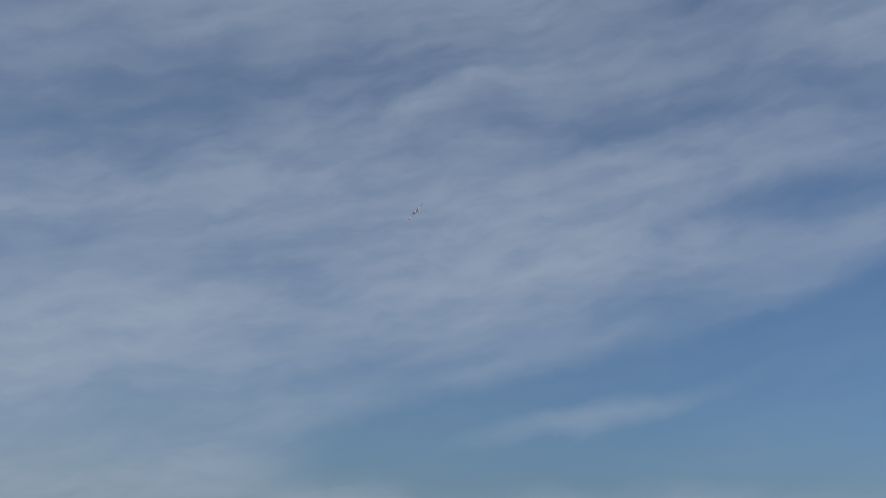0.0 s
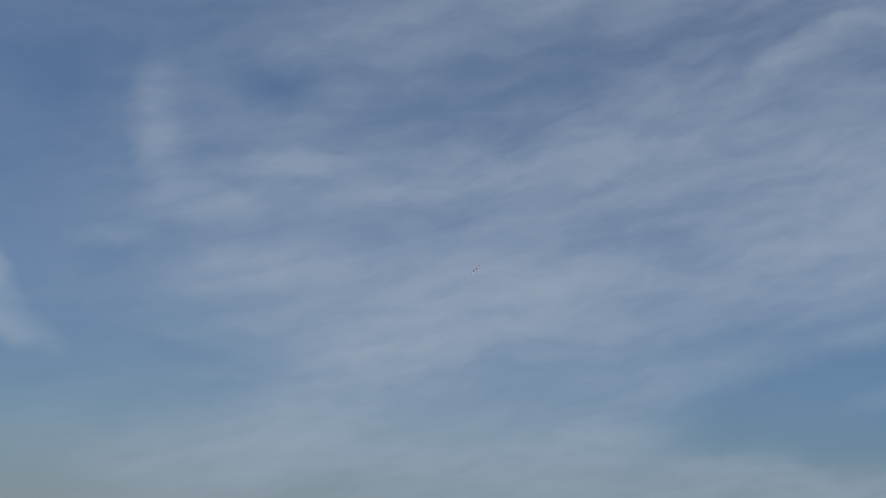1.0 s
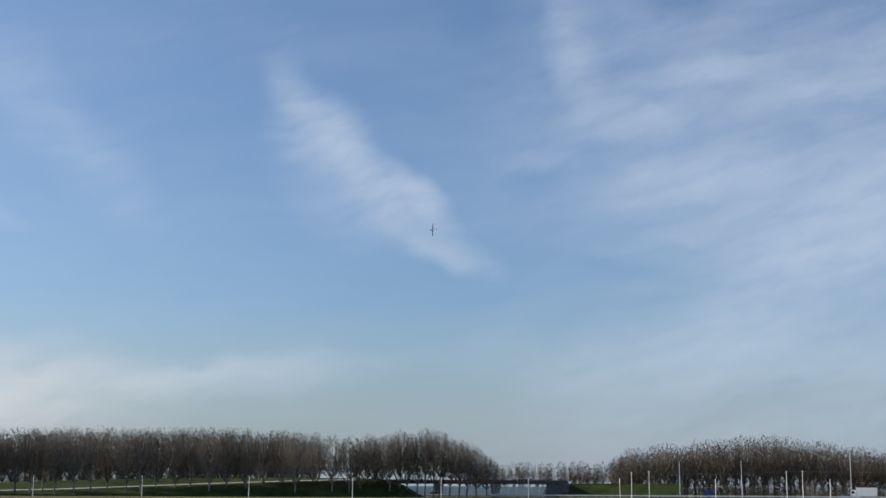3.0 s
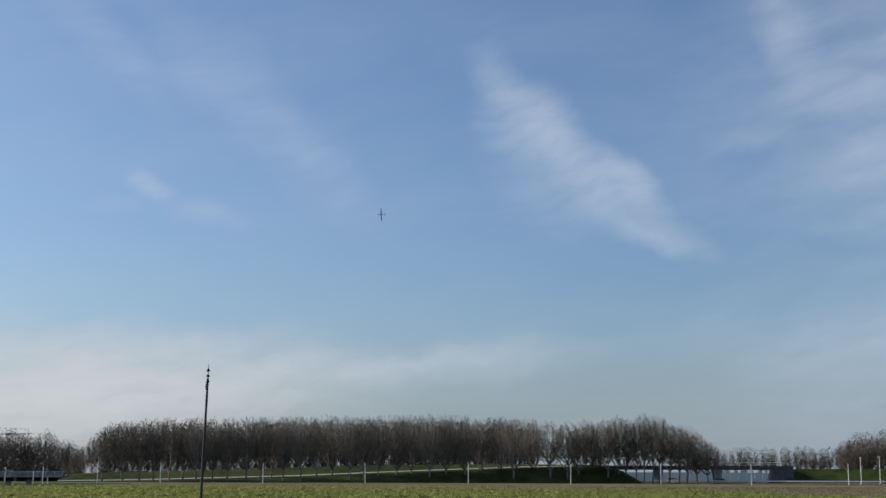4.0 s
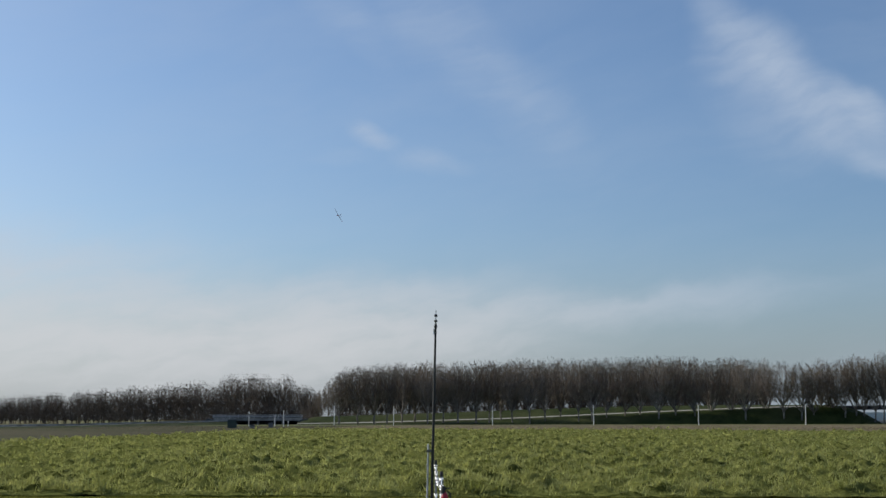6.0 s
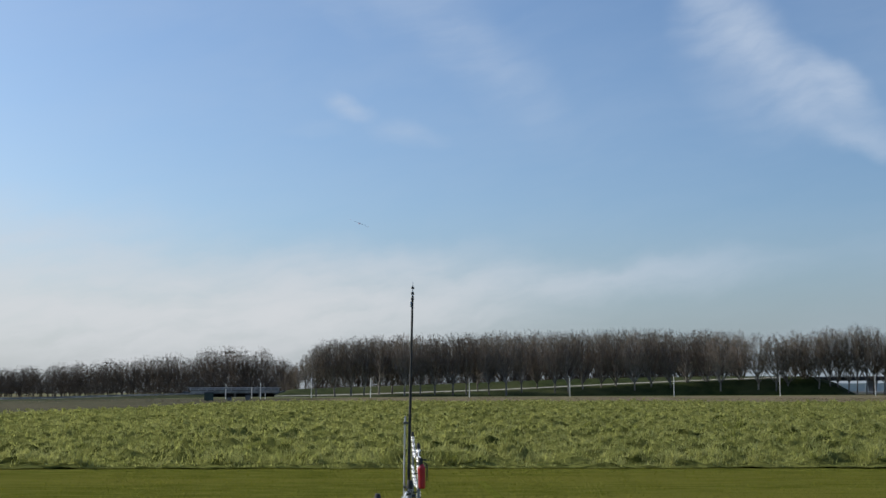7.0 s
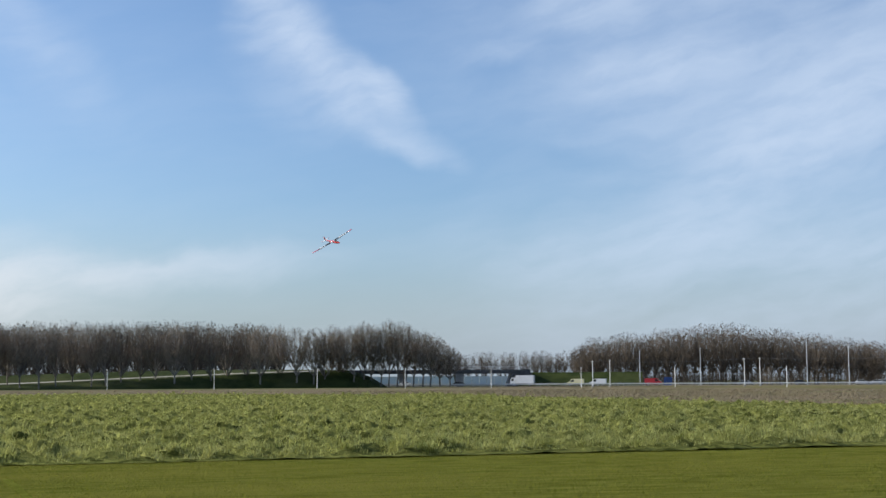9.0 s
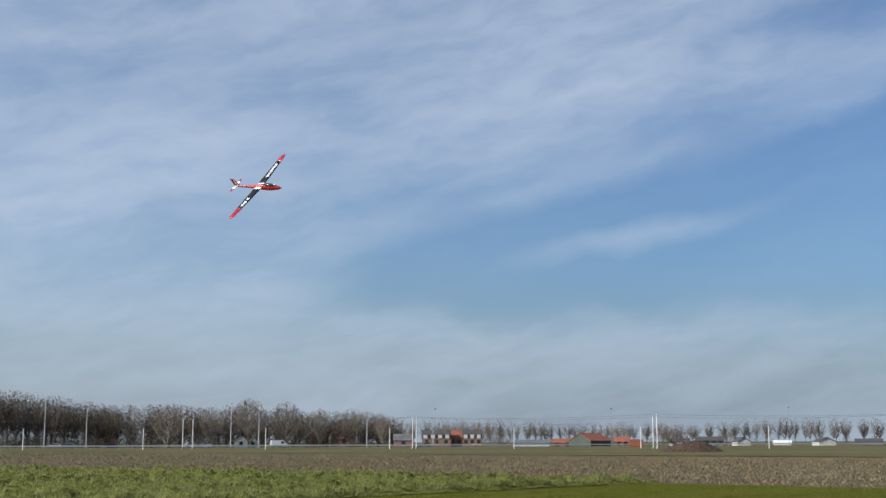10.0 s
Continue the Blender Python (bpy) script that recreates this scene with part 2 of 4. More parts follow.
# ---- building blocks ----
def mesh(name, verts, faces, mats, index=None, smooth=False):
    me = bpy.data.meshes.new(name)
    me.from_pydata([tuple(v) for v in verts], [], faces)
    for m in mats if isinstance(mats, (list, tuple)) else [mats]:
        me.materials.append(m)
    if index is not None:
        me.polygons.foreach_set("material_index", index)
    if smooth:
        me.polygons.foreach_set("use_smooth", [True] * len(me.polygons))
    me.update()
    return me


def triangles(name, points, mat):
    """A mesh of loose triangles from an array (n, 3, 3)."""
    points = np.asarray(points, dtype=np.float32)
    me = bpy.data.meshes.new(name)
    k = len(points)
    me.vertices.add(3 * k), me.loops.add(3 * k), me.polygons.add(k)
    me.vertices.foreach_set("co", points.ravel())
    me.loops.foreach_set("vertex_index", np.arange(3 * k, dtype=np.int32))
    me.polygons.foreach_set("loop_start", np.arange(0, 3 * k, 3, dtype=np.int32))
    me.materials.append(mat)
    me.update(calc_edges=True)
    return me


def part(name, bm, mat, parent, label=""):
    """One mesh object under a thing or under a part, from a bmesh or a mesh."""
    if isinstance(bm, bmesh.types.BMesh):
        me = bpy.data.meshes.new(name)
        bm.to_mesh(me)
        bm.free()
        me.materials.append(mat)
    else:
        me = bm
    ob = new(name, me)
    ob.parent = parent
    return tagged(ob, label)


def thing(name, m, label, category, group="", kind=""):
    ob = new(name)
    ob.matrix_world = m
    ob.empty_display_size = 0.2
    return tagged(ob, label, category, group, kind)


def box(sx, sy, sz, centre=(0, 0, 0), bevel=0.0, m=None):
    bm = bmesh.new()
    bmesh.ops.create_cube(bm, size=1.0, matrix=Matrix.Translation(centre) @ Matrix.Diagonal((sx, sy, sz, 1)))
    if bevel:
        bmesh.ops.bevel(bm, geom=bm.edges[:], offset=bevel, segments=2, affect="EDGES")
    if m is not None:
        bm.transform(m)
    return bm


def tube(points, radii, sides=8, bm=None):
    """A closed tube along points."""
    bm = bm or bmesh.new()
    rings = []
    pts = [Vector(p) for p in points]
    for i, p in enumerate(pts):
        d = (pts[min(i + 1, len(pts) - 1)] - pts[max(i - 1, 0)]).normalized()
        a = d.cross(Vector((0.31, 0.87, 0.11)) if abs(d.z) > 0.9 else Vector((0, 0, 1))).normalized()
        b = d.cross(a)
        r = radii[i] if isinstance(radii, (list, tuple)) else radii
        rings.append([bm.verts.new(p + r * (math.cos(6.28319 * k / sides) * a + math.sin(6.28319 * k / sides) * b)) for k in range(sides)])
    for lo, hi in zip(rings, rings[1:]):
        for k in range(sides):
            bm.faces.new((lo[k], lo[(k + 1) % sides], hi[(k + 1) % sides], hi[k]))
    bm.faces.new(rings[0][::-1]), bm.faces.new(rings[-1])
    return bm


def structure(name, me, label, category):
    return tagged(new(name, me), label, category, kind="structure")


def prism(outline, y0, y1, bm=None):
    """An outline in x and z, drawn out along y."""
    bm = bm or bmesh.new()
    a, b = [bm.verts.new((x, y0, z)) for x, z in outline], [bm.verts.new((x, y1, z)) for x, z in outline]
    k = len(outline)
    for i in range(k):
        bm.faces.new((a[i], a[(i + 1) % k], b[(i + 1) % k], b[i]))
    bm.faces.new(a[::-1]), bm.faces.new(b)
    bmesh.ops.recalc_face_normals(bm, faces=bm.faces[:])
    return bm


# ---- ground ----
ring = [at(a, 4500) for a in range(0, 360, 6)]
ground = mesh("ground", [(p.x, p.y, -0.12) for p in ring], [tuple(range(len(ring)))[::-1]], M["far_field"])
structure("ground", ground, "flat farmland of dull green and brown fields reaching the horizon", "ground")
lawn = mesh("lawn", [(-90, -60, 0), (47.5, -60, 0), (46.5, 34, 0), (-90, 34, 0)], [(0, 1, 2, 3)], M["lawn"])
structure("lawn", lawn, "closely mown green grass runway beside the meadow", "lawn")
soil = mesh("soil", [(47.6, -80, -0.04), (128, -80, -0.04), (150, 340, -0.04), (-37, 330, -0.04), (-37, 150, -0.04), (47.6, 150, -0.04)],
            [(0, 1, 2, 5), (5, 2, 3, 4)], M["soil"])
structure("stubble_field", soil, "brown ploughed field with pale stubble beside the meadow", "field")
fallow = mesh("fallow", [(-37, 330, -0.045), (-260, 330, -0.045), (-260, 30, -0.045), (-37, 30, -0.045)], [(0, 1, 2, 3)], M["fallow"])
structure("fallow_field", fallow, "dark green and brown fallow field beside the meadow", "field")
crop = mesh("crop", [(128, -200, -0.02), (460, -200, -0.02), (420, 300, -0.02), (150, 340, -0.02)], [(0, 1, 2, 3)], M["crop"])
structure("crop_field", crop, "olive green young crop field beyond the stubble", "field")

line = [at(44, 262, 0.0), at(76, 196, 0.0), at(76, 203, 0.0), at(44, 270, 0.0)]
structure("straw_strip", mesh("straw_strip", line, [(0, 1, 2, 3)], M["straw"]), "narrow strip of pale dry grass across the field", "field")

track = mesh("track", [(-0.42, 24.6, 0.006), (-0.26, 24.6, 0.006), (0.02, 21.5, 0.006), (0.42, 17.0, 0.006), (0.26, 17.0, 0.006), (-0.14, 21.5, 0.006)],
             [(0, 1, 2, 5), (5, 2, 3, 4)], M["track"])
structure("wheel_track", track, "faint dark wheel track worn into the lawn", "track")


def meadow_edge(x):
    """How far back the rough meadow reaches at x."""
    return 204 - 0.45 * (x + 30) - 0.006 * max(0.0, x + 10) ** 2


def tuft(x, y):
    """How thick the grass grows, from about -1 to 1."""
    return 0.7 * noise.noise(Vector((x * 1.5 + 4, y * 1.5 + 9, 0))) + 0.5 * noise.noise(Vector((x * 3.2, y * 3.4, 5))) + 0.3 * noise.noise(Vector((x * 0.3, y * 0.3, 2)))


def lump(x, y):
    """The height of the tussocky ground."""
    return 0.05 + 0.55 * max(0.0, tuft(x, y) - 0.04) + 0.2 * noise.noise(Vector((x * 0.08, y * 0.08, 0)))


def make_meadow():
    xs = np.concatenate([np.arange(-37.5, -16, 0.8), np.arange(-16, 47.8, 0.21)])
    ts = np.concatenate([np.linspace(0, 0.2, 170), np.linspace(0.203, 0.5, 140), np.linspace(0.505, 1, 70)])
    verts, faces = [], []
    for t in ts:
        for x in xs:
            y = 28.5 + (0.30 * noise.noise(Vector((x * 0.7, 3, 0))) + 0.12 * noise.noise(Vector((x * 3.1, 8, 0)))) - 0.016 * x + t * (meadow_edge(x) - 28.5)
            drop = min(1.0, 0.12 + t * 110, (1 - t) * 40, (48.2 - x) * 1.5, (x + 37.6) * 0.6)
            verts.append((x, y, lump(x, y) * max(drop, 0.0) + 0.01))
    w = len(xs)
    for i in range(len(ts) - 1):
        for j in range(w - 1):
            faces.append((i * w + j, i * w + j + 1, (i + 1) * w + j + 1, (i + 1) * w + j))
    structure("meadow", mesh("meadow", verts, faces, M["meadow"], smooth=True), "rough tussocky green meadow ground", "meadow")


make_meadow()


def make_grass():
    rng = np.random.default_rng(5)
    out = []

    def blades(x, y, z, h, count, tall, wide):
        for _ in range(count):
            turn = rng.uniform(0, 6.28, len(x))
            size = tall * rng.uniform(0.45, 1.2, len(x)) * (0.7 + 1.3 * np.maximum(h, -0.2))
            lean = rng.uniform(0.3, 1.3, len(x)) * size
            bx, by = x + rng.normal(0, 0.06, len(x)), y + rng.normal(0, 0.06, len(x))
            dx, dy = np.cos(turn), np.sin(turn)
            w = wide * rng.uniform(0.6, 1.3, len(x))
            px, py = -dy * w, dx * w
            a = np.stack([bx - px, by - py, z - 0.03], 1)
            b = np.stack([bx + px, by + py, z - 0.03], 1)
            c = np.stack([bx + dx * lean, by + dy * lean, z + size], 1)
            out.append(np.stack([a, b, c], 1))

    # nearest belt first: distance range, clumps per square metre, blades, height, blade width
    for y0, y1, dens, count, tall, wide in ((28.3, 40, 70, 6, 0.085, 0.013), (40, 62, 29, 6, 0.10, 0.021), (62, 105, 9, 6, 0.12, 0.038), (105, 205, 2.2, 5, 0.12, 0.075)):
        x0, x1 = max(-37.4, -0.36 * y1), min(47.6, 0.85 * y1 + 6)
        k = int((x1 - x0) * (y1 - y0) * dens)
        x, y = rng.uniform(x0, x1, k), rng.uniform(y0, y1, k)
        h = np.array([tuft(a, b) for a, b in zip(x, y)])
        keep = (y < 204 - 0.45 * (x + 30) - 0.006 * np.maximum(0, x + 10) ** 2) & (rng.uniform(0, 1, k) < 0.45 + 1.6 * h) & (y > 28.6 - 0.016 * x)
        x, y, h = x[keep], y[keep], h[keep]
        blades(x, y, np.array([lump(a, b) for a, b in zip(x, y)]), h, count, tall, wide)
    # tall tussocks along the mown edge
    for k in range(150):
        x = rng.uniform(-15, 47)
        y = 29.0 - 0.016 * x + rng.uniform(0, 1.3)
        m = int(rng.integers(14, 40))
        px, py = rng.normal(x, 0.13, m), rng.normal(y, 0.10, m)
        blades(px, py, np.array([lump(a, b) * 0.8 for a, b in zip(px, py)]), np.full(m, 0.3), 3, rng.uniform(0.16, 0.30), 0.014)
    grass = new("meadow_grass", triangles("meadow_grass", np.concatenate(out), M["blade"]))
    tagged(grass, "tufts of long rough green grass on the meadow", "grass", kind="stuff")
    # short blades on the lawn
    k = 36000
    x, y = rng.uniform(-9, 47, k), rng.uniform(16.5, 28.6, k)
    turn, w, tall = rng.uniform(0, 6.28, k), 0.007, 0.035 * rng.uniform(0.4, 1.3, k)
    dx, dy = np.cos(turn), np.sin(turn)
    a = np.stack([x - dy * w, y + dx * w, 0 * x], 1)
    b = np.stack([x + dy * w, y - dx * w, 0 * x], 1)
    c = np.stack([x + dx * tall * 0.8, y + dy * tall * 0.8, tall], 1)
    short = new("lawn_grass", triangles("lawn_grass", np.stack([a, b, c], 1), M["short_blade"]))
    tagged(short, "short mown blades of green grass on the lawn", "grass", kind="stuff")
    # stubble and clods on the ploughed field
    out = []
    for y0, y1, x0, x1, dens, size in ((14, 80, 47.8, 126, 6, 0.045), (80, 240, 47.8, 128, 0.8, 0.06), (150, 330, -100, 47, 0.2, 0.06)):
        k = int((x1 - x0) * (y1 - y0) * dens)
        x, y = rng.uniform(x0, x1, k), rng.uniform(y0, y1, k)
        keep = (x > 47.8) | (y > 204 - 0.45 * (x + 30) - 0.006 * np.maximum(0, x + 10) ** 2)
        x, y = x[keep], y[keep]
        k = len(x)
        for _ in range(2):
            turn, s = rng.uniform(0, 6.28, k), size * rng.uniform(0.5, 1.6, k)
            dx, dy = np.cos(turn) * s, np.sin(turn) * s
            base = np.full(k, -0.05)
            out.append(np.stack([np.stack([x - dx, y - dy, base], 1), np.stack([x + dx, y + dy, base], 1), np.stack([x + 0.4 * dy, y - 0.4 * dx, s * 0.9], 1)], 1))
    stub = new("stubble", triangles("stubble", np.concatenate(out), M["straw"]))
    tagged(stub, "pale dry stubble and clods on the ploughed field", "stubble", kind="stuff")


make_grass()


# ---- trees ----
def branch_set(seed, height, spread, twigs, stem=0.28, limbs=15, low=95.0, multi=1):
    """A bare tree with a domed crown: thick sticks and fine ones (start, end, start radius, end radius), and twigs as an array (n, 2, 3)."""
    rng = random.Random(seed)
    thick, fine, tips = [], [], []
    centre = height * (stem + 0.34)
    lobes = [(rng.uniform(0, 6.283), rng.uniform(0.10, 0.22)) for _ in range(3)]

    def reach(turn):
        """How far the crown swells out at a bearing."""
        return 1.0 + sum(a * math.cos((k + 2) * turn + p) for k, (p, a) in enumerate(lobes)) * 0.6

    def dome(turn, polar, f=1.0):
        side = spread * reach(turn) * math.sin(polar) * f * rng.uniform(0.8, 1.05)
        up = (height - centre) if polar < 1.57 else (centre - height * stem)
        return Vector((side * math.cos(turn), side * math.sin(turn), centre + up * math.cos(polar) * f * rng.uniform(0.86, 1.0)))

    def held(p):
        """The point, drawn back into the crown."""
        up = (height - centre) if p.z > centre else (centre - height * stem)
        wide = spread * reach(math.atan2(p.y, p.x))
        k = math.sqrt((p.x * p.x + p.y * p.y) / wide ** 2 + ((p.z - centre) / up) ** 2)
        if k < 1.0:
            return p
        k = rng.uniform(0.90, 1.03) / k
        return Vector((p.x * k, p.y * k, centre + (p.z - centre) * k))

    def curve(a, b, bow, r0, r1, steps, store):
        mid = a.lerp(b, 0.5) + bow
        last = a.copy()
        out = [a.copy()]
        for k in range(1, steps + 1):
            f = k / steps
            q = a * (1 - f) ** 2 + mid * 2 * f * (1 - f) + b * f * f + Vector((rng.gauss(0, 1), rng.gauss(0, 1), 0)) * min((b - a).length * 0.02, 0.09)
            store.append((last, q.copy(), r0 + (r1 - r0) * (k - 1) / steps, r0 + (r1 - r0) * f))
            last = q.copy()
            out.append(last)
        return out

    for s in range(multi):
        foot = Vector((rng.gauss(0, 0.3), rng.gauss(0, 0.3), 0)) * (multi > 1) + Vector((0, 0, -0.4))
        top = Vector((rng.gauss(0, spread * 0.12), rng.gauss(0, spread * 0.12), height * 0.88))
        r0 = height * 0.0135 / multi ** 0.4
        trunk = curve(foot, top, Vector((rng.gauss(0, 0.25), rng.gauss(0, 0.25), 0)), r0, 0.03, 9, thick)
        for k in range(limbs // multi):
            turn, polar = rng.uniform(0, 6.283), radians(low) * math.sqrt(rng.uniform(0.02, 1.0))
            end = dome(turn, polar, 0.86)
            f0 = min(0.62, max(stem, end.z / height - rng.uniform(0.22, 0.5)))
            a = trunk[min(8, max(1, round(f0 * 9)))]
            out = Vector((math.cos(turn), math.sin(turn), -0.2)) * (end - a).length * 0.12
            limb = curve(a, end, out, r0 * rng.uniform(0.32, 0.52), 0.035, 5, thick)
            for m in range(2, 6):
                for _ in range(3):
                    way = (limb[m] - limb[m - 1]).normalized() * 0.8 + Vector((rng.gauss(0, 0.6), rng.gauss(0, 0.6), rng.gauss(0.25, 0.5)))
                    goal = held(limb[m] + way.normalized() * height * rng.uniform(0.06, 0.15))
                    tips.append(curve(limb[m], goal, Vector((0, 0, -0.1)), 0.024, 0.010, 2, fine))
    ends = []
    heart = Vector((0, 0, height * stem))
    for k in range(twigs):
        t = tips[k % len(tips)]
        i = rng.randrange(len(t) - 1)
        p = t[i].lerp(t[i + 1], rng.random())
        if k % 5 < 2:
            # the rest of the crown fills up evenly
            p = held(dome(rng.uniform(0, 6.283), math.acos(rng.uniform(-0.75, 1.0)), rng.uniform(0.35, 1.0) ** 0.5))
        d = (p - heart).normalized() * 0.8 + Vector((rng.gauss(0, 0.5), rng.gauss(0, 0.5), rng.gauss(0.3, 0.4)))
        ends.append((p[:], held(p + d.normalized() * rng.uniform(0.35, 1.15) * height / 20)[:]))
    return thick, fine, np.array(ends)


def sticks(segments, sides, swell=1.0):
    """Open prisms along segments, as an array of triangles."""
    a = np.array([s[0][:] for s in segments])
    b = np.array([s[1][:] for s in segments])
    ra = np.array([s[2] for s in segments])[:, None] * swell
    rb = np.array([s[3] for s in segments])[:, None] * swell
    d = b - a
    d /= np.maximum(np.linalg.norm(d, axis=1, keepdims=True), 1e-6)
    u = np.cross(d, np.where(np.abs(d[:, 2:3]) > 0.9, np.array([[1.0, 0, 0]]), np.array([[0, 0, 1.0]])))
    u /= np.linalg.norm(u, axis=1, keepdims=True)
    v = np.cross(d, u)
    out = []
    for k in range(sides):
        t0, t1 = 6.28319 * k / sides, 6.28319 * (k + 1) / sides
        w0, w1 = math.cos(t0) * u + math.sin(t0) * v, math.cos(t1) * u + math.sin(t1) * v
        p, q, r, s = a + ra * w0, a + ra * w1, b + rb * w1, b + rb * w0
        out += [np.stack([p, q, r], 1), np.stack([p, r, s], 1)]
    return np.concatenate(out)


def thorns(twigs, width, seed):
    """Twigs as slivers that taper to a point, each turned its own way."""
    side = np.random.default_rng(seed).normal(0, 1, (len(twigs), 3))
    a, b = twigs[:, 0], twigs[:, 1]
    side = np.cross(b - a, side)
    side *= width / np.maximum(np.linalg.norm(side, axis=1, keepdims=True), 1e-6)
    return np.stack([a - side, a + side, b], 1)


TREES = {}


def tree_kind(key, seed, height, spread, twigs, stem=0.28, limbs=15, low=95.0, multi=1):
    thick, fine, ends = branch_set(seed, height, spread, twigs, stem, limbs, low, multi)
    crown = np.concatenate([sticks(fine, 3), thorns(ends, 0.024, seed)])
    TREES[key] = (triangles("trunk", sticks(thick, 5), M["bark"]), triangles("crown", crown, M["twig"]), thick, fine, ends)


for k in range(6):
    tree_kind("poplar%d" % k, 10 + k, 20.0, 4.6, 5600, 0.22, 32, 98.0)
for k in range(4):
    tree_kind("broad%d" % k, 40 + k, 17.0, 5.6, 5200, 0.16, 28, 104.0)
for k in range(3):
    tree_kind("bush%d" % k, 70 + k, 9.0, 5.5, 4200, 0.03, 27, 108.0, 3)


def tree(key, place, scale, turn, label, group):
    t = thing("tree", Matrix.Translation(place) @ Matrix.Rotation(turn, 4, "Z") @ Matrix.Diagonal((scale[0], scale[0], scale[1], 1)), label, "tree", group)
    part("trunk", TREES[key][0], None, t)
    part("crown", TREES[key][1], None, t)
    return t


def wood(name, keys, places, label, keep=0.3, width=0.06, under=0.0):
    """A far wood as one piece: places are (position, height scale, width scale); under: bushes to a tree."""
    rng = random.Random(len(places))
    out = []
    cache = {}
    for key in list(keys) + ["bush0", "bush1", "bush2"]:
        thick, fine, ends = TREES[key][2:]
        r = random.Random(3)
        bush = key not in keys
        some = ends[np.random.default_rng(8).uniform(0, 1, len(ends)) < (keep if not bush else keep * 0.8)]
        stout = [s for s in thick if s[2] > (0.05 if bush else 0.06)]
        cache[key] = np.concatenate([sticks(stout, 3, 1.1), sticks([s for s in fine if r.random() < (0.04 if bush else 0.08)], 3, 1.6), thorns(some, width * (1.5 if bush else 1.0), 4)])
    for p, tall, wide in places:
        jobs = [(rng.choice(keys), p, wide, tall)]
        while rng.random() < under - len(jobs) + 1:
            jobs.append(("bush%d" % rng.randrange(3), p + Vector((rng.uniform(-3, 3), rng.uniform(-3, 3), 0)), rng.uniform(0.6, 0.9), rng.uniform(0.5, 1.0)))
        for key, q, w, h in jobs:
            a = rng.uniform(0, 6.283)
            c, s = math.cos(a), math.sin(a)
            m = np.array([[c * w, -s * w, 0], [s * w, c * w, 0], [0, 0, h]])
            out.append(cache[key] @ m.T + np.array(q[:]))
    ob = new(name, triangles(name, np.concatenate(out), M["wood_stuff"]))
    return tagged(ob, label, "woodland", kind="stuff")


def profile(points, az):
    return float(np.interp(az, [p[0] for p in points], [p[1] for p in points]))


def rows_of(skyline, az0, az1, d, depth, step, rows, seed, base=20.0, low=0.0):
    """Places of a wood whose top follows a skyline of (bearing, height in degrees)."""
    rng = random.Random(seed)
    out = []
    for r in range(rows):
        dd = d + depth * r / max(rows - 1, 1)
        az = az0 + rng.uniform(0, 1) * step / dd * 57.3
        while az < az1:
            top = EYE + math.tan(radians(profile(skyline, az))) * dd
            tall = top / base * rng.uniform(0.93, 1.04)
            out.append((at(az, dd + rng.uniform(-2, 2), low), tall, rng.uniform(0.85, 1.15)))
            az += step * rng.uniform(0.7, 1.3) / dd * 57.3
    return out


LEFT_SKY = [(-26, 0.75), (-19.7, 1.0), (-17.5, 1.23), (-15.1, 1.40), (-12.2, 1.75), (-10.3, 1.73), (-9.35, 1.42), (-8.9, 0.9)]
MAIN_SKY = [(-8.6, 1.4), (-8.1, 1.9), (-7.8, 2.3), (-5.8, 2.5), (-2.9, 2.53), (1.4, 2.72), (4.9, 2.78), (9.3, 2.6), (12.3, 2.45), (14.2, 2.75), (15.6, 2.85), (17.0, 2.3), (18.2, 1.45)]
RIGHT_SKY = [(23.2, 1.3), (24.05, 1.88), (25.75, 2.13), (27.9, 2.35), (29.35, 2.55), (31.0, 2.35), (32.9, 2.13), (34.6, 1.8), (36.0, 1.68)]
VILLAGE_SKY = [(35.6, 1.66), (38.4, 1.83), (40.6, 1.6), (41.9, 1.95), (42.6, 1.4), (43.5, 1.8), (44.2, 1.4), (44.9, 1.55), (46.5, 1.5), (47.8, 1.3), (48.4, 0.9)]

wood("left_wood", ["broad0", "broad1", "poplar0"], rows_of(LEFT_SKY, -25, -8.9, 560, 70, 4.6, 4, 1, 17.5), "dark bare winter woodland behind the underpass", 0.14, 0.090, 0.8)
wood("middle_wood", ["poplar0", "poplar1", "poplar2"], rows_of(MAIN_SKY, -8.2, 10.6, 450, 50, 4.2, 4, 2), "dense dark bare wood behind the roadside trees", 0.14, 0.080, 0.7)
wood("right_wood", ["poplar1", "poplar3", "poplar4"], rows_of(RIGHT_SKY, 23.5, 36.2, 478, 50, 4.0, 4, 3), "dense brown bare winter wood beyond the motorway", 0.13, 0.080, 1.4)
BUSHES = ["bush0", "bush1", "bush2"]
wood("left_thicket", BUSHES, rows_of([(-26, 0.5), (-9, 0.75)], -25, -9.0, 552, 80, 4.4, 2, 21, 9.0), "dense dark undergrowth along the edge of the wood", 0.22, 0.10)
wood("middle_thicket", BUSHES, rows_of([(-9, 0.75), (9.6, 1.0)], -8.3, 9.4, 448, 60, 4.2, 2, 22, 9.0), "dense dark undergrowth behind the roadside trees", 0.22, 0.085)
wood("far_row", ["poplar2", "poplar5"], rows_of([(17, 1.3), (24, 1.4)], 17.2, 24.2, 850, 20, 7.0, 2, 4), "pale distant row of bare poplars", 0.16, 0.10, 0.5)
wood("village_trees", ["broad0", "broad2", "broad3"], rows_of(VILLAGE_SKY, 35.6, 48.3, 478, 50, 6.0, 4, 5, 17.5), "dark bare garden trees round the village", 0.17, 0.085, 1.2)
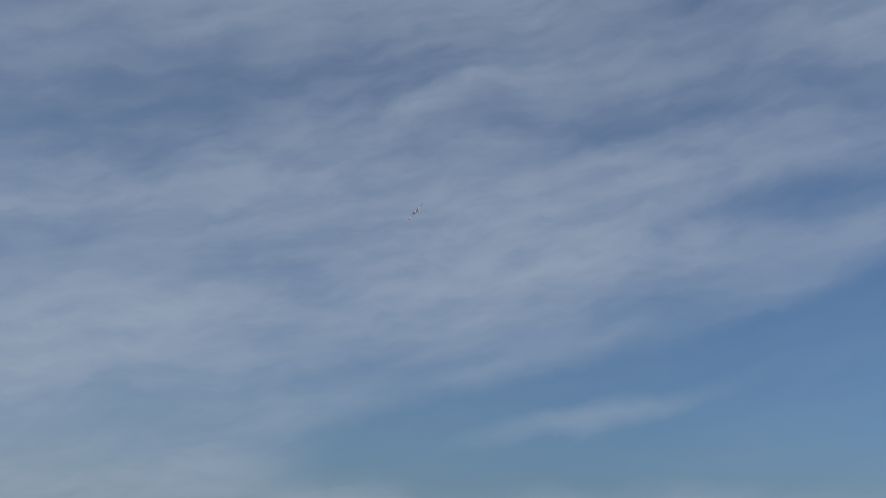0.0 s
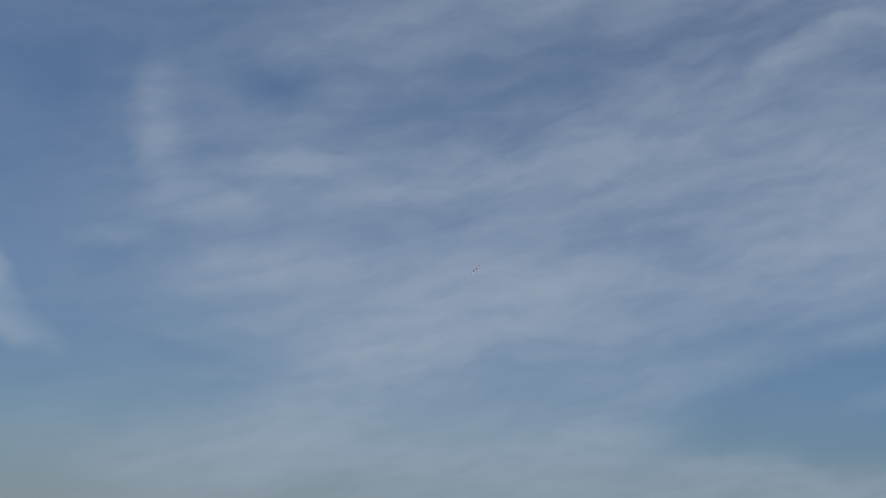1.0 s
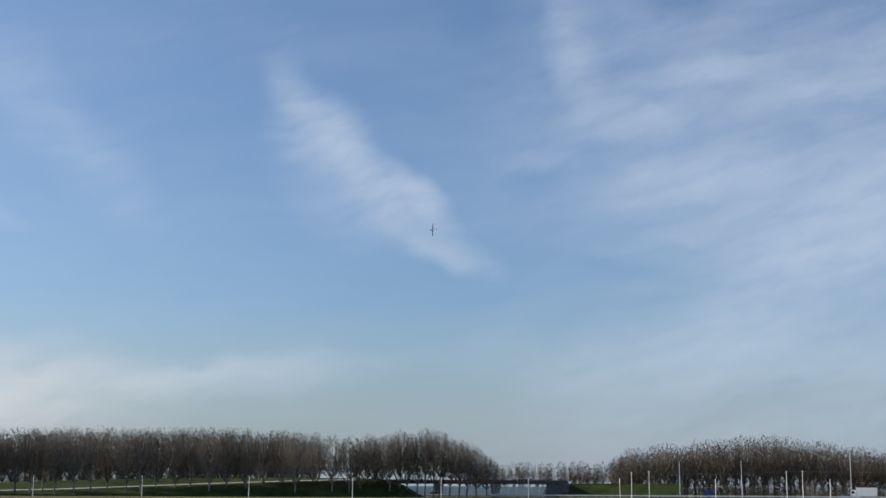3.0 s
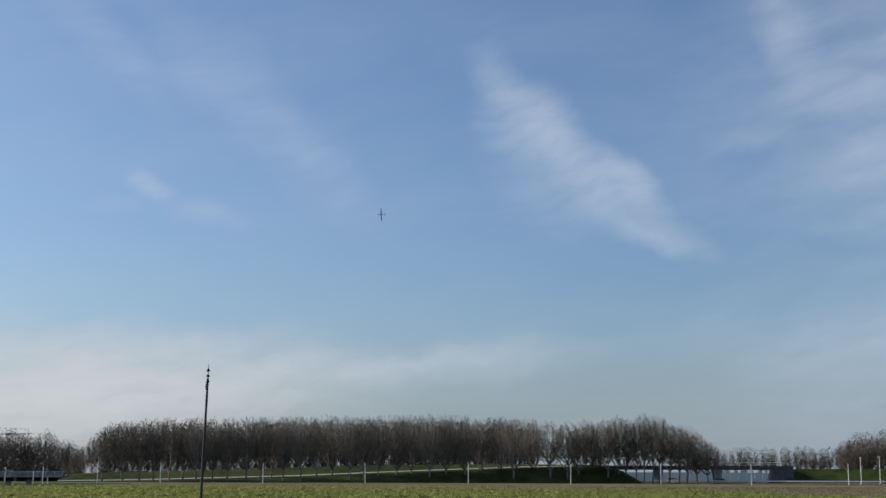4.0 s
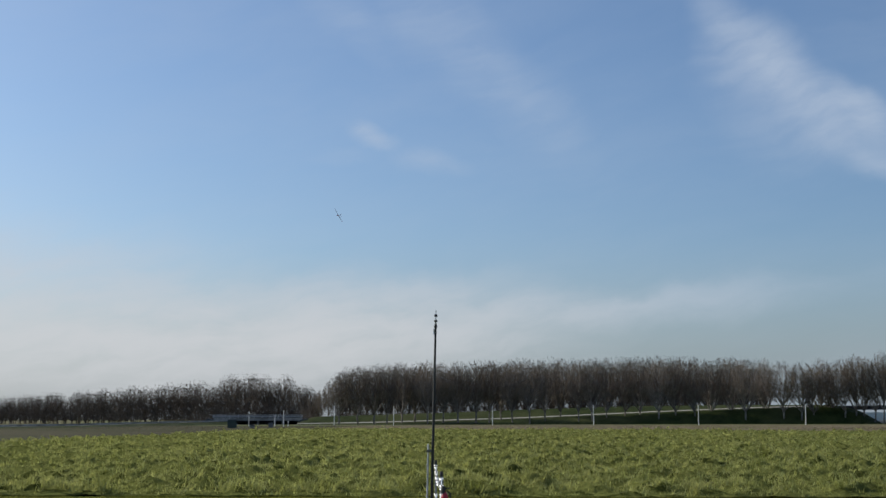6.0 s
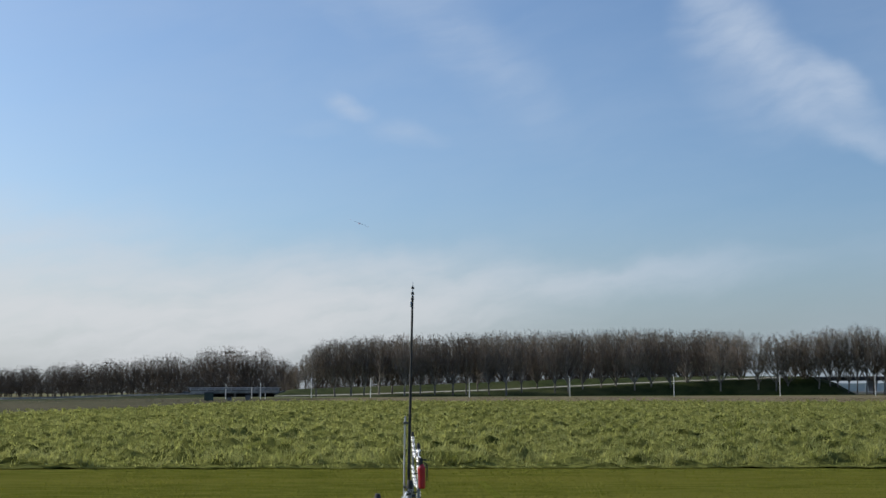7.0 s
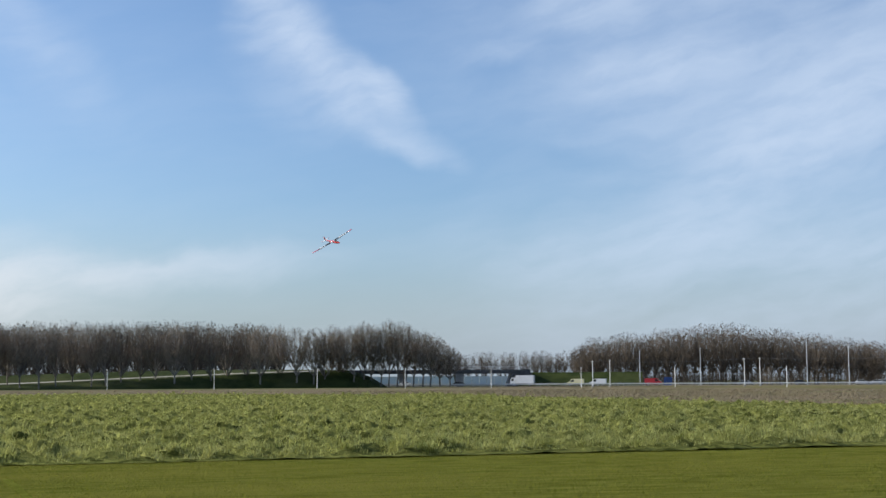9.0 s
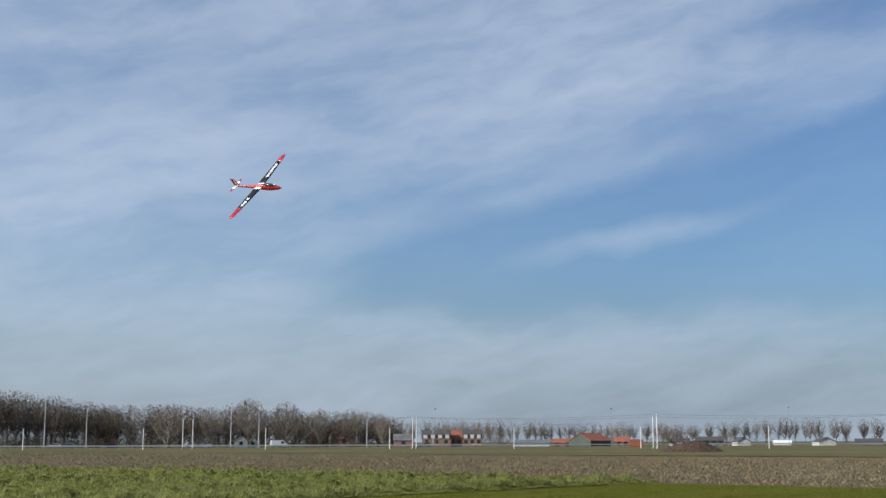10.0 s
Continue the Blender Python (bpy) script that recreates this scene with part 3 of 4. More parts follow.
wood("horizon_row", ["poplar2", "poplar5"], rows_of([(44, 1.05), (52, 1.05), (58, 0.92), (60.5, 0.8), (64.8, 1.08), (72, 0.9), (90, 0.8)], 45, 84, 900, 30, 9.0, 2, 6), "pale distant row of bare poplars on the horizon", 0.04, 0.15, 0.3)

rng = random.Random(12)
az = -8.0
while az < 18.0:
    d = rng.uniform(392, 402) if az < 12.5 else rng.uniform(392, 408)
    top = EYE + math.tan(radians(profile(MAIN_SKY, az))) * d
    tree("poplar%d" % rng.randrange(6), at(az, d, -0.1), (rng.uniform(0.9, 1.2), top / 20.0 * rng.uniform(0.93, 1.04)), rng.uniform(0, 6.28),
         "tall bare roadside tree with a slender grey trunk", "roadside trees")
    az += rng.uniform(0.5, 0.85) if az < 12.0 else rng.uniform(0.26, 0.46)

for az, top, d in ((-8.75, 1.35, 486), (-8.45, 1.7, 470), (-8.95, 1.15, 500)):
    tree("poplar%d" % rng.randrange(6), at(az, d, -0.1), (0.55, (EYE + math.tan(radians(top)) * d) / 20.0), rng.uniform(0, 6.28), "slim young bare tree between the woods", "young trees")

for az, top, d, wide in ((38.4, 1.85, 470, 1.2), (40.3, 1.6, 474, 0.9), (41.9, 2.0, 468, 1.25), (43.5, 1.86, 466, 1.25), (44.9, 1.56, 470, 0.85), (46.4, 1.55, 472, 1.0), (47.7, 1.35, 468, 0.8)):
    tree("broad%d" % rng.randrange(4), at(az, d, -0.1), (wide, (EYE + math.tan(radians(top)) * d) / 17.0), rng.uniform(0, 6.28), "broad domed bare tree at the edge of the village", "village edge trees")


# ---- banks, bridges and the motorway ----
def strip(name, rows, mat, label, category, close=False):
    """A sheet through rows of points, all of one length."""
    verts = [p for r in rows for p in r]
    w = len(rows[0])
    faces = [(i * w + j, i * w + j + 1, (i + 1) * w + j + 1, (i + 1) * w + j) for i in range(len(rows) - 1) for j in range(w - 1)]
    return structure(name, mesh(name, verts, faces, mat), label, category)


CREST = [(-9.8, 0.4), (-9.2, 2.3), (-3.0, 3.6), (0.0, 4.4), (4.0, 5.3), (9.0, 5.7), (13.4, 5.6), (14.4, 3.6), (15.2, 0.0)]
PATHWAY = [(-9.8, 0.3), (-6.0, 0.9), (0.0, 2.1), (5.5, 3.8), (10.0, 5.0), (13.4, 5.55), (14.4, 3.55), (15.2, 0.0)]
bank_rows, path_rows = [], []
for k in range(61):
    a = -9.8 + 25.0 * k / 60
    top, mid = profile(CREST, a), min(profile(PATHWAY, a), profile(CREST, a) - 0.15)
    wob = 0.25 * noise.noise(Vector((a * 2, 1, 0)))
    bank_rows.append([at(a, 391 + wob, -0.15), at(a, 399, max(mid - 0.8, -0.1)), at(a, 407, mid + 0.1), at(a, 416, top + wob * 0.3), at(a, 432, top), at(a, 446, -0.15)])
    low = max(mid - 0.8, -0.1)
    path_rows.append([at(a, 402.5, low + (mid + 0.1 - low) * 0.4375 + 0.06), at(a, 404.7, low + (mid + 0.1 - low) * 0.7125 + 0.06)])
strip("road_bank", bank_rows, M["bank"], "green grass embankment rising to the road bridge", "embankment")
strip("bank_path", path_rows[:54], M["path"], "pale paved path climbing the grass embankment", "path")
rows = []
for k in range(20):
    a = 20.9 + 5.5 * k / 19
    top = 4.5 * min(1.0, max(0.0, (a - 20.9) / 0.5))
    rows.append([at(a, 424, -0.15), at(a, 434, top), at(a, 444, top), at(a, 455, -0.15)])
strip("far_bank", rows, M["bank"], "green grass embankment on the far side of the bridge", "embankment")
rows, lane = [], []
for k in range(30):
    a = -30 + 17.2 * k / 29
    d, top = float(np.interp(a, [-30, -19, -12.8], [215, 300, 412])), float(np.interp(a, [-30, -19, -12.8], [0.1, 0.22, 0.85]))
    rows.append([at(a, d - 14, -0.15), at(a, d - 4, top * 0.8), at(a, d - 1, top), at(a, d + 7, top), at(a, d + 18, -0.15)])
    lane.append([at(a, d, top + 0.06), at(a, d + 6, top + 0.06)])
strip("left_bank", rows, M["bank"], "low grass bank carrying a side road to the underpass", "embankment")
kerb = [[p[0] + Vector((0, 0, 0.02)), p[0] + Vector((0, 0, 0.42)), p[0] * 1.001 + Vector((0, 0, 0.42)), p[0] * 1.001 + Vector((0, 0, 0.02))] for p in lane]
strip("road_barrier", kerb, M["concrete"], "low pale concrete barrier along the side road", "barrier")
strip("left_road", lane, M["path"], "pale side road on the low bank", "road")


def along(a, b, name="frame"):
    """The pose whose x axis runs from a to b on the ground."""
    d = b - a
    return Matrix.Translation(a) @ Matrix.Rotation(math.atan2(d.y, d.x), 4, "Z"), math.hypot(d.x, d.y)


def bridge():
    m, w = along(at(13.6, 424), at(21.5, 428))
    b = thing("road_bridge", m, "dark concrete road bridge on piers over the motorway", "bridge")
    part("deck", box(w, 9, 1.15, (w / 2, 4, 4.75), 0.08), M["dark_steel"], b, "dark bridge deck")
    part("edge_beam", box(w, 0.35, 0.55, (w / 2, -0.7, 5.15), 0.04), M["dark_steel"], b, "dark edge beam")
    rail = part("railing", tube([(0, -0.6, 6.45), (w, -0.6, 6.45)], 0.05, 6), M["galvanised"], b)
    part("rail_bar", tube([(0, -0.6, 5.95), (w, -0.6, 5.95)], 0.035, 6), M["galvanised"], rail)
    post = part("rail_post", tube([(0, -0.6, 5.4), (0, -0.6, 6.45)], 0.05, 6), M["galvanised"], rail)
    for k in range(1, 20):
        ob = new("rail_post", post.data)
        ob.parent, ob.location = rail, (w * k / 19.5, 0, 0)
    for x, wide in ((15.9, 1.5), (18.4, 1.5)):
        f = (x - 13.6) / 7.9 * w
        part("pier", prism([(f - wide * 0.6, -0.2), (f + wide * 0.6, -0.2), (f + wide, 4.2), (f - wide, 4.2)], 0.4, 7.5), M["concrete"], b, "tapered grey pier")
    part("abutment", prism([(w * 0.87, -0.2), (w * 1.0, -0.2), (w * 1.01, 4.3), (w * 0.90, 4.3)], -0.3, 8.3), M["dark_steel"], b, "dark abutment wall")
    part("abutment", prism([(-2, -0.2), (w * 0.09, -0.2), (w * 0.03, 4.3), (-2, 4.3)], -0.1, 8.1), M["concrete"], b, "sloping concrete abutment")
    for x in (0.30, 0.72, 0.84):
        part("lamp_column", tube([(w * x, -0.9, 4.9), (w * x, -0.9, 8.2 if x < 0.8 else 6.9)], 0.06, 6), M["galvanised"], b)
    return b


bridge()


def underpass():
    m, w = along(at(-13.4, 414), at(-9.6, 414))
    b = thing("underpass", m, "low grey concrete underpass with a steel railing", "bridge")
    part("deck", box(w, 9, 0.85, (w / 2, 4, 1.55), 0.06), M["concrete"], b, "grey concrete deck edge")
    for x0, x1, x2 in ((-4.6, -2.0, 1.2), (w + 4.0, w + 1.6, w - 1.2)):
        part("wing_wall", prism([(x0, -0.2), (x2, -0.2), (x2, 1.1), (x1, 1.9)], -0.6, 8.6), M["dark_steel"], b, "dark sloping wing wall")
    # added dark panel: stands in for the shade inside the opening
    part("back_wall", box(w, 0.6, 1.5, (w / 2, 8.0, 0.5)), M["dark_steel"], b)
    rail = part("railing", tube([(-1, -0.3, 2.9), (w + 0.5, -0.3, 2.9)], 0.07, 6), M["galvanised"], b)
    part("rail_panel", box(w + 0.6, 0.05, 0.55, (w / 2 - 0.2, -0.3, 2.42)), M["grey_tube"], rail, "pale grey mesh panel")
    for k in range(12):
        part("rail_post", tube([(w * k / 11, -0.36, 1.9), (w * k / 11, -0.36, 2.9)], 0.05, 6), M["galvanised"], rail)
    for f, t in ((0.22, 0.7), (0.50, 0.7), (0.78, 0.7)):
        part("pier", box(t, 0.7, 1.4, (w * f, 0.8, 0.5), 0.05), M["concrete"], b)


underpass()

# the motorway runs square to the bearing of 32 degrees
ROAD_AZ, ROAD_D = 32.0, 395.0


def on_road(s, off=0.0, z=0.0):
    """A place s metres along the motorway, off metres beyond its near edge."""
    n, t = at(ROAD_AZ, 1.0), at(ROAD_AZ + 90, 1.0)
    return n * (ROAD_D + off) + t * s + Vector((0, 0, z))


road = mesh("motorway", [on_road(-420, -1, 0.10), on_road(900, -1, 0.10), on_road(900, 27, 0.10), on_road(-420, 27, 0.10)], [(0, 1, 2, 3)], M["asphalt"])
structure("motorway", road, "straight grey asphalt motorway beyond the fields", "road")
verge = mesh("verge", [on_road(-420, -9, 0.03), on_road(900, -9, 0.03), on_road(900, -1, 0.06), on_road(-420, -1, 0.06)], [(0, 1, 2, 3)], M["straw"])
structure("verge", verge, "dry pale grass verge along the motorway", "verge")
for off in (4.0, 8.0, 12.0, 16.0, 20.0):
    line = mesh("lane_line", [on_road(-420, off, 0.13), on_road(900, off, 0.13), on_road(900, off + 0.2, 0.13), on_road(-420, off + 0.2, 0.13)], [(0, 1, 2, 3)], M["white_paint"])
    structure("lane_line", line, "white painted lane line", "road marking")


def guard_rail(off):
    r = thing("guard_rail", along(on_road(-150, off, 0.1), on_road(520, off, 0.1))[0], "pale galvanised steel guard rail along the motorway", "guard rail", "motorway guard rails")
    part("beam", prism([(0, 0.45), (670, 0.45), (670, 0.80), (0, 0.80)], -0.06, 0.02), M["galvanised"], r)
    first = part("post", box(0.12, 0.12, 0.75, (0, 0.12, 0.37)), M["galvanised"], r)
    for k in range(1, 84):
        ob = new("post", first.data)
        ob.parent, ob.location = r, (8.0 * k, 0, 0)


guard_rail(-0.6)
guard_rail(13.6)

M["car_white"] = material("car_white", (0.78, 0.78, 0.77), (0.82, 0.82, 0.81), 1.0, 0.3, coat=0.6)
M["car_silver"] = material("car_silver", (0.42, 0.43, 0.45), (0.50, 0.51, 0.52), 1.0, 0.3, metal=0.4, coat=0.6)
M["car_dark"] = material("car_dark", (0.05, 0.055, 0.065), (0.07, 0.075, 0.085), 1.0, 0.3, coat=0.6)
M["car_cream"] = material("car_cream", (0.72, 0.66, 0.38), (0.76, 0.70, 0.44), 1.0, 0.35, coat=0.5)
M["blue_paint"] = material("blue_paint", (0.03, 0.07, 0.22), (0.04, 0.09, 0.27), 0.8, 0.5)


def wheels(v, xs, half, r):
    for x in xs:
        for y in (-half, half):
            w = part("wheel", tube([(x, y - 0.1, r), (x, y + 0.1, r)], r, 14), M["black_rubber"], v, "black tyre")
            part("rim", tube([(x, y - 0.115, r), (x, y + 0.115, r)], r * 0.6, 10), M["galvanised"], w)


def car(paint, label, lane):
    v = thing("car", Matrix.Identity(4), label, "car", "motorway traffic")
    shape = [(-2.1, 0.35), (2.1, 0.35), (2.15, 0.75), (1.2, 0.92), (0.45, 1.42), (-1.25, 1.46), (-1.95, 1.0), (-2.15, 0.85)]
    part("body", prism(shape, -0.85, 0.85), M[paint], v)
    for y in (-0.86, 0.86):
        part("side_window", prism([(1.0, 0.95), (0.42, 1.36), (-1.2, 1.39), (-1.7, 1.02)], y - 0.01, y + 0.01), M["tinted_glass"], v, "dark side window")
    part("windscreen", box(0.9, 1.5, 0.02, (0.84, 0, 1.18), 0.0, Matrix.Translation((0.84, 0, 1.18)) @ Matrix.Rotation(radians(34), 4, "Y") @ Matrix.Translation((-0.84, 0, -1.18))), M["tinted_glass"], v)
    part("bumper", box(0.15, 1.6, 0.25, (2.12, 0, 0.48), 0.03), M["black_rubber"], v)
    wheels(v, (-1.3, 1.35), 0.78, 0.32)
    return v


def van(paint, label, lane):
    v = thing("van", Matrix.Identity(4), label, "van", "motorway traffic")
    part("body", prism([(-2.6, 0.4), (2.6, 0.4), (2.65, 1.0), (1.9, 1.25), (1.2, 2.05), (0.9, 2.15), (-2.6, 2.15)], -0.98, 0.98), M[paint], v)
    for y in (-0.99, 0.99):
        part("side_window", prism([(1.65, 1.25), (1.1, 1.92), (0.45, 1.92), (0.45, 1.25)], y - 0.01, y + 0.01), M["tinted_glass"], v, "dark cab window")
    part("bumper", box(0.2, 1.9, 0.3, (2.6, 0, 0.55), 0.04), M["black_rubber"], v)
    wheels(v, (-1.6, 1.75), 0.88, 0.36)
    return v


def lorry(label):
    v = thing("box_lorry", Matrix.Identity(4), label, "lorry", "motorway traffic")
    part("box_body", box(5.8, 2.4, 2.5, (-1.0, 0, 2.1), 0.04), M["car_white"], v, "plain white box body")
    part("cab", prism([(2.0, 0.6), (3.6, 0.6), (3.65, 1.5), (3.3, 2.6), (2.0, 2.7)], -1.1, 1.1), M["car_white"], v)
    part("cab_window", prism([(2.5, 1.6), (3.4, 1.6), (3.15, 2.3), (2.5, 2.35)], -1.11, 1.11), M["tinted_glass"], v)
    part("chassis", box(7.2, 0.9, 0.3, (-0.2, 0, 0.7)), M["dark_steel"], v)
    wheels(v, (-2.6, 2.7), 1.0, 0.46)
    return v


# builder, paint, label, bearing at 9 s, degrees a second, lane
TRAFFIC = [
    (lorry(label="white box lorry on the motorway"), 20.9, -2.1, 9.6),
    (van("car_cream", "cream yellow van on the motorway", 0), 23.3, -3.0, 9.6),
    (van("car_white", "white panel van on the motorway", 0), 24.3, -2.8, 9.6),
    (van("red_paint", "red panel van on the motorway", 0), 26.85, 3.8, 2.4),
    (car("car_silver", "silver car on the motorway", 0), 30.7, -0.4, 5.6),
    (car("car_white", "white car on the motorway", 0), 35.6, 3.9, 2.4),
    (car("car_white", "white car on the motorway", 0), 36.2, -2.4, 9.6),
    (car("car_dark", "dark grey car on the motorway", 0), 33.1, 3.0, 5.6),
    (van("car_white", "white panel van on the motorway", 0), 38.4, 4.9, 2.4),
    (car("car_silver", "silver car on the motorway", 0), 36.6, -2.2, 11.0),
    (car("car_white", "white car on the motorway", 0), 42.6, -2.4, 9.6),
    (car("car_silver", "silver car on the motorway", 0), 53.0, -3.0, 9.6),
    (car("car_white", "white car on the motorway", 0), 15.6, -2.8, 9.6),
    (car("car_dark", "dark grey car on the motorway", 0), 18.0, -3.4, 9.6),
]
rng = random.Random(21)


# ---- posts, poles and cables ----
def white_post(place, tall, lean):
    p = thing("white_post", Matrix.Translation(place) @ Matrix.Rotation(lean, 4, "Y"), "slim pale concrete post at the field edge", "post", "field edge posts")
    part("shaft", tube([(0, 0, -0.3), (0, 0, tall * 0.5), (0, 0, tall)], [0.10, 0.09, 0.08], 8), M["white_paint"], p)
    part("cap", tube([(0, 0, tall), (0, 0, tall + 0.12)], [0.10, 0.04], 8), M["white_paint"], p)


for a in (-8.2, -5.6, -1.25, 3.17, 7.67, 12.13, 16.0, 19.8, 23.75, 27.8, 32.5, 37.4, 42.6, 48.0, 53.45, 58.95, 64.35, 70.0):
    white_post(at(a, 340 - 0.6 * max(a, 0)), 4.9, rng.gauss(0, 0.008))


def utility_pole(place, tall):
    p = thing("utility_pole", Matrix.Translation(place), "tall white utility pole carrying cables", "utility pole", "cable poles")
    part("shaft", tube([(0, 0, -0.4), (0, 0, tall)], [0.12, 0.085], 10), M["white_paint"], p)
    part("crossarm", box(0.10, 1.3, 0.10, (0, 0, tall - 0.35)), M["dark_steel"], p)
    for y in (-0.55, 0.55):
        part("insulator", tube([(0, y, tall - 0.3), (0, y, tall - 0.08)], 0.05, 6), M["white_paint"], p)
    part("base", tube([(0, 0, -0.1), (0, 0, 0.35)], [0.34, 0.28], 10), M["concrete"], p)


LINE_FRONT = [(24.25, 356, 7.0), (30.75, 352, 7.4), (39.06, 340, 7.9), (49.0, 322, 7.9), (59.65, 300, 7.9), (72.0, 285, 7.6)]
LINE_BACK = [(25.0, 375, 7.6), (31.4, 370, 7.8), (39.48, 355, 8.0), (49.17, 338, 8.0), (59.48, 318, 7.6), (71.0, 300, 7.6)]
for line in (LINE_FRONT, LINE_BACK):
    for a, d, h in line:
        utility_pole(at(a, d), h)
    for (a0, d0, h0), (a1, d1, h1) in zip(line, line[1:]):
        p, q = at(a0, d0, h0 - 0.1), at(a1, d1, h1 - 0.1)
        pts = [p.lerp(q, k / 10) - Vector((0, 0, 2.6 * (k / 10) * (1 - k / 10))) for k in range(11)]
        ob = tagged(new("cable", bpy.data.meshes.new("cable")), "thin dark overhead cable sagging between the poles", "cable", "overhead cables")
        bm = tube(pts, 0.022, 4)
        bm.to_mesh(ob.data)
        bm.free()
        ob.data.materials.append(M["dark_steel"])


def lamp_post(place, tall):
    p = thing("street_lamp", Matrix.Translation(place), "tall grey motorway lamp post", "street lamp", "motorway lamps")
    part("column", tube([(0, 0, -0.2), (0, 0, tall * 0.6), (0, 0, tall)], [0.16, 0.12, 0.08], 8), M["galvanised"], p)
    part("lantern", box(0.9, 0.25, 0.12, (0.35, 0, tall), 0.03), M["dark_steel"], p)


for a, tall in ((26.3, 11.5), (28.9, 12.0), (33.35, 14.5), (35.05, 12.6), (41.1, 14.3), (42.3, 11.5), (21.0, 9.0), (47.0, 10.0), (5.9, 9.5), (49.9, 9.0)):
    d = ROAD_D / math.cos(radians(a - ROAD_AZ)) + 29
    lamp_post(at(a, max(d, 424), 0.0 if a > 15 else 3.0), tall)
for a, tall in ((50.0, 12.4), (57.7, 12.2), (65.2, 12.2)):
    p = thing("mast_lamp", Matrix.Translation(at(a, 432)), "very thin tall mast with a small dark lamp head", "mast lamp", "thin mast lamps")
    part("column", tube([(0, 0, -0.2), (0, 0, tall)], [0.05, 0.02], 6), M["grey_tube"], p)
    part("lamp_head", tube([(-0.35, 0, tall), (-0.15, 0, tall + 0.12), (0.15, 0, tall + 0.12), (0.35, 0, tall)], [0.06, 0.15, 0.15, 0.06], 8), M["dark_steel"], p)
for a, d, h in ((-11.9, 300, 2.2), (-10.4, 300, 3.5), (-10.78, 300, 2.4), (-10.2, 300, 1.2)):
    white_post(at(a, d), h, 0.0)


# ---- village and farm buildings ----
M["roof_red"] = material("roof_red", (0.24, 0.075, 0.045), (0.32, 0.11, 0.065), 0.8, 0.85, bump=0.3, bump_scale=5)
M["roof_dark"] = material("roof_dark", (0.055, 0.052, 0.055), (0.09, 0.085, 0.085), 0.8, 0.8, bump=0.3, bump_scale=5)
M["roof_grey"] = material("roof_grey", (0.11, 0.115, 0.12), (0.16, 0.165, 0.17), 0.4, 0.7)
M["brick_wall"] = material("brick_wall", (0.20, 0.12, 0.09), (0.28, 0.18, 0.13), 2.0, 0.9)
M["plaster"] = material("plaster", (0.50, 0.49, 0.47), (0.60, 0.59, 0.57), 1.0, 0.8)
M["green_boards"] = material("green_boards", (0.045, 0.065, 0.055), (0.06, 0.085, 0.07), 1.0, 0.7)
M["soil_dark"] = material("soil_dark", (0.045, 0.026, 0.017), (0.095, 0.058, 0.038), 1.6, 0.95, bump=0.9, bump_scale=4)
M["pane"] = material("pane", (0.46, 0.54, 0.60), (0.60, 0.66, 0.70), 0.15, 0.25)


def house(a, d, width, depth, eaves, ridge, wall, roof, label, windows=0, turn=0.0, across=False, name="house", category="house", dormers=0):
    """A gabled building; its ridge runs along its width, or away from us where across is set."""
    if a > 53:
        width, depth, eaves, ridge = width * 0.8, depth * 0.8, eaves * 0.72, ridge * 0.78
    h = thing(name, Matrix.Translation(at(a, d)) @ Matrix.Rotation(radians(-a + turn), 4, "Z"), label, category, "buildings beyond the motorway")
    if across:
        part("wall", prism([(-width / 2, -0.2), (width / 2, -0.2), (width / 2, eaves), (0, ridge), (-width / 2, eaves)], -depth / 2, depth / 2), M[wall], h)
        for s in (-1, 1):
            slope = math.atan2(ridge - eaves, width / 2)
            ln = math.hypot(width / 2, ridge - eaves) + 0.4
            part("roof", box(ln, depth + 0.6, 0.2, (0, 0, 0), 0, Matrix.Translation((s * width / 4, 0, (eaves + ridge) / 2 + 0.1)) @ Matrix.Rotation(s * slope, 4, "Y")), M[roof], h)
    else:
        part("wall", box(width, depth, eaves + 0.2, (0, 0, eaves / 2 - 0.1)), M[wall], h)
        bm = prism([(-depth / 2 - 0.3, eaves), (depth / 2 + 0.3, eaves), (0, ridge)], -width / 2 - 0.2, width / 2 + 0.2)
        bm.transform(Matrix.Rotation(radians(90), 4, "Z"))
        part("roof", bm, M[roof], h)
        part("chimney", box(0.7, 0.7, 1.0, (width * 0.35, 0, ridge + 0.2)), M["brick_wall"], h) if windows else None
    for k in range(windows):
        x = -width / 2 + width * (k + 0.5) / windows
        w = part("window", box(1.3, 0.08, 1.4, (x, -depth / 2 - 0.03, eaves * 0.55)), M["tinted_glass"], h, "dark window")
        part("sill", box(1.5, 0.2, 0.1, (x, -depth / 2 - 0.08, eaves * 0.55 - 0.76)), M["white_paint"], w)
    for k in range(dormers):
        x = -width / 2 + width * (k + 0.5) / dormers
        dm = part("dormer", box(width / dormers * 0.55, 1.6, 1.5, (x, -depth / 2 + 0.5, eaves + 0.75)), M["plaster"], h, "white dormer")
        part("dormer_roof", box(width / dormers * 0.62, 1.9, 0.14, (x, -depth / 2 + 0.45, eaves + 1.58)), M["roof_dark"], dm)
    return h


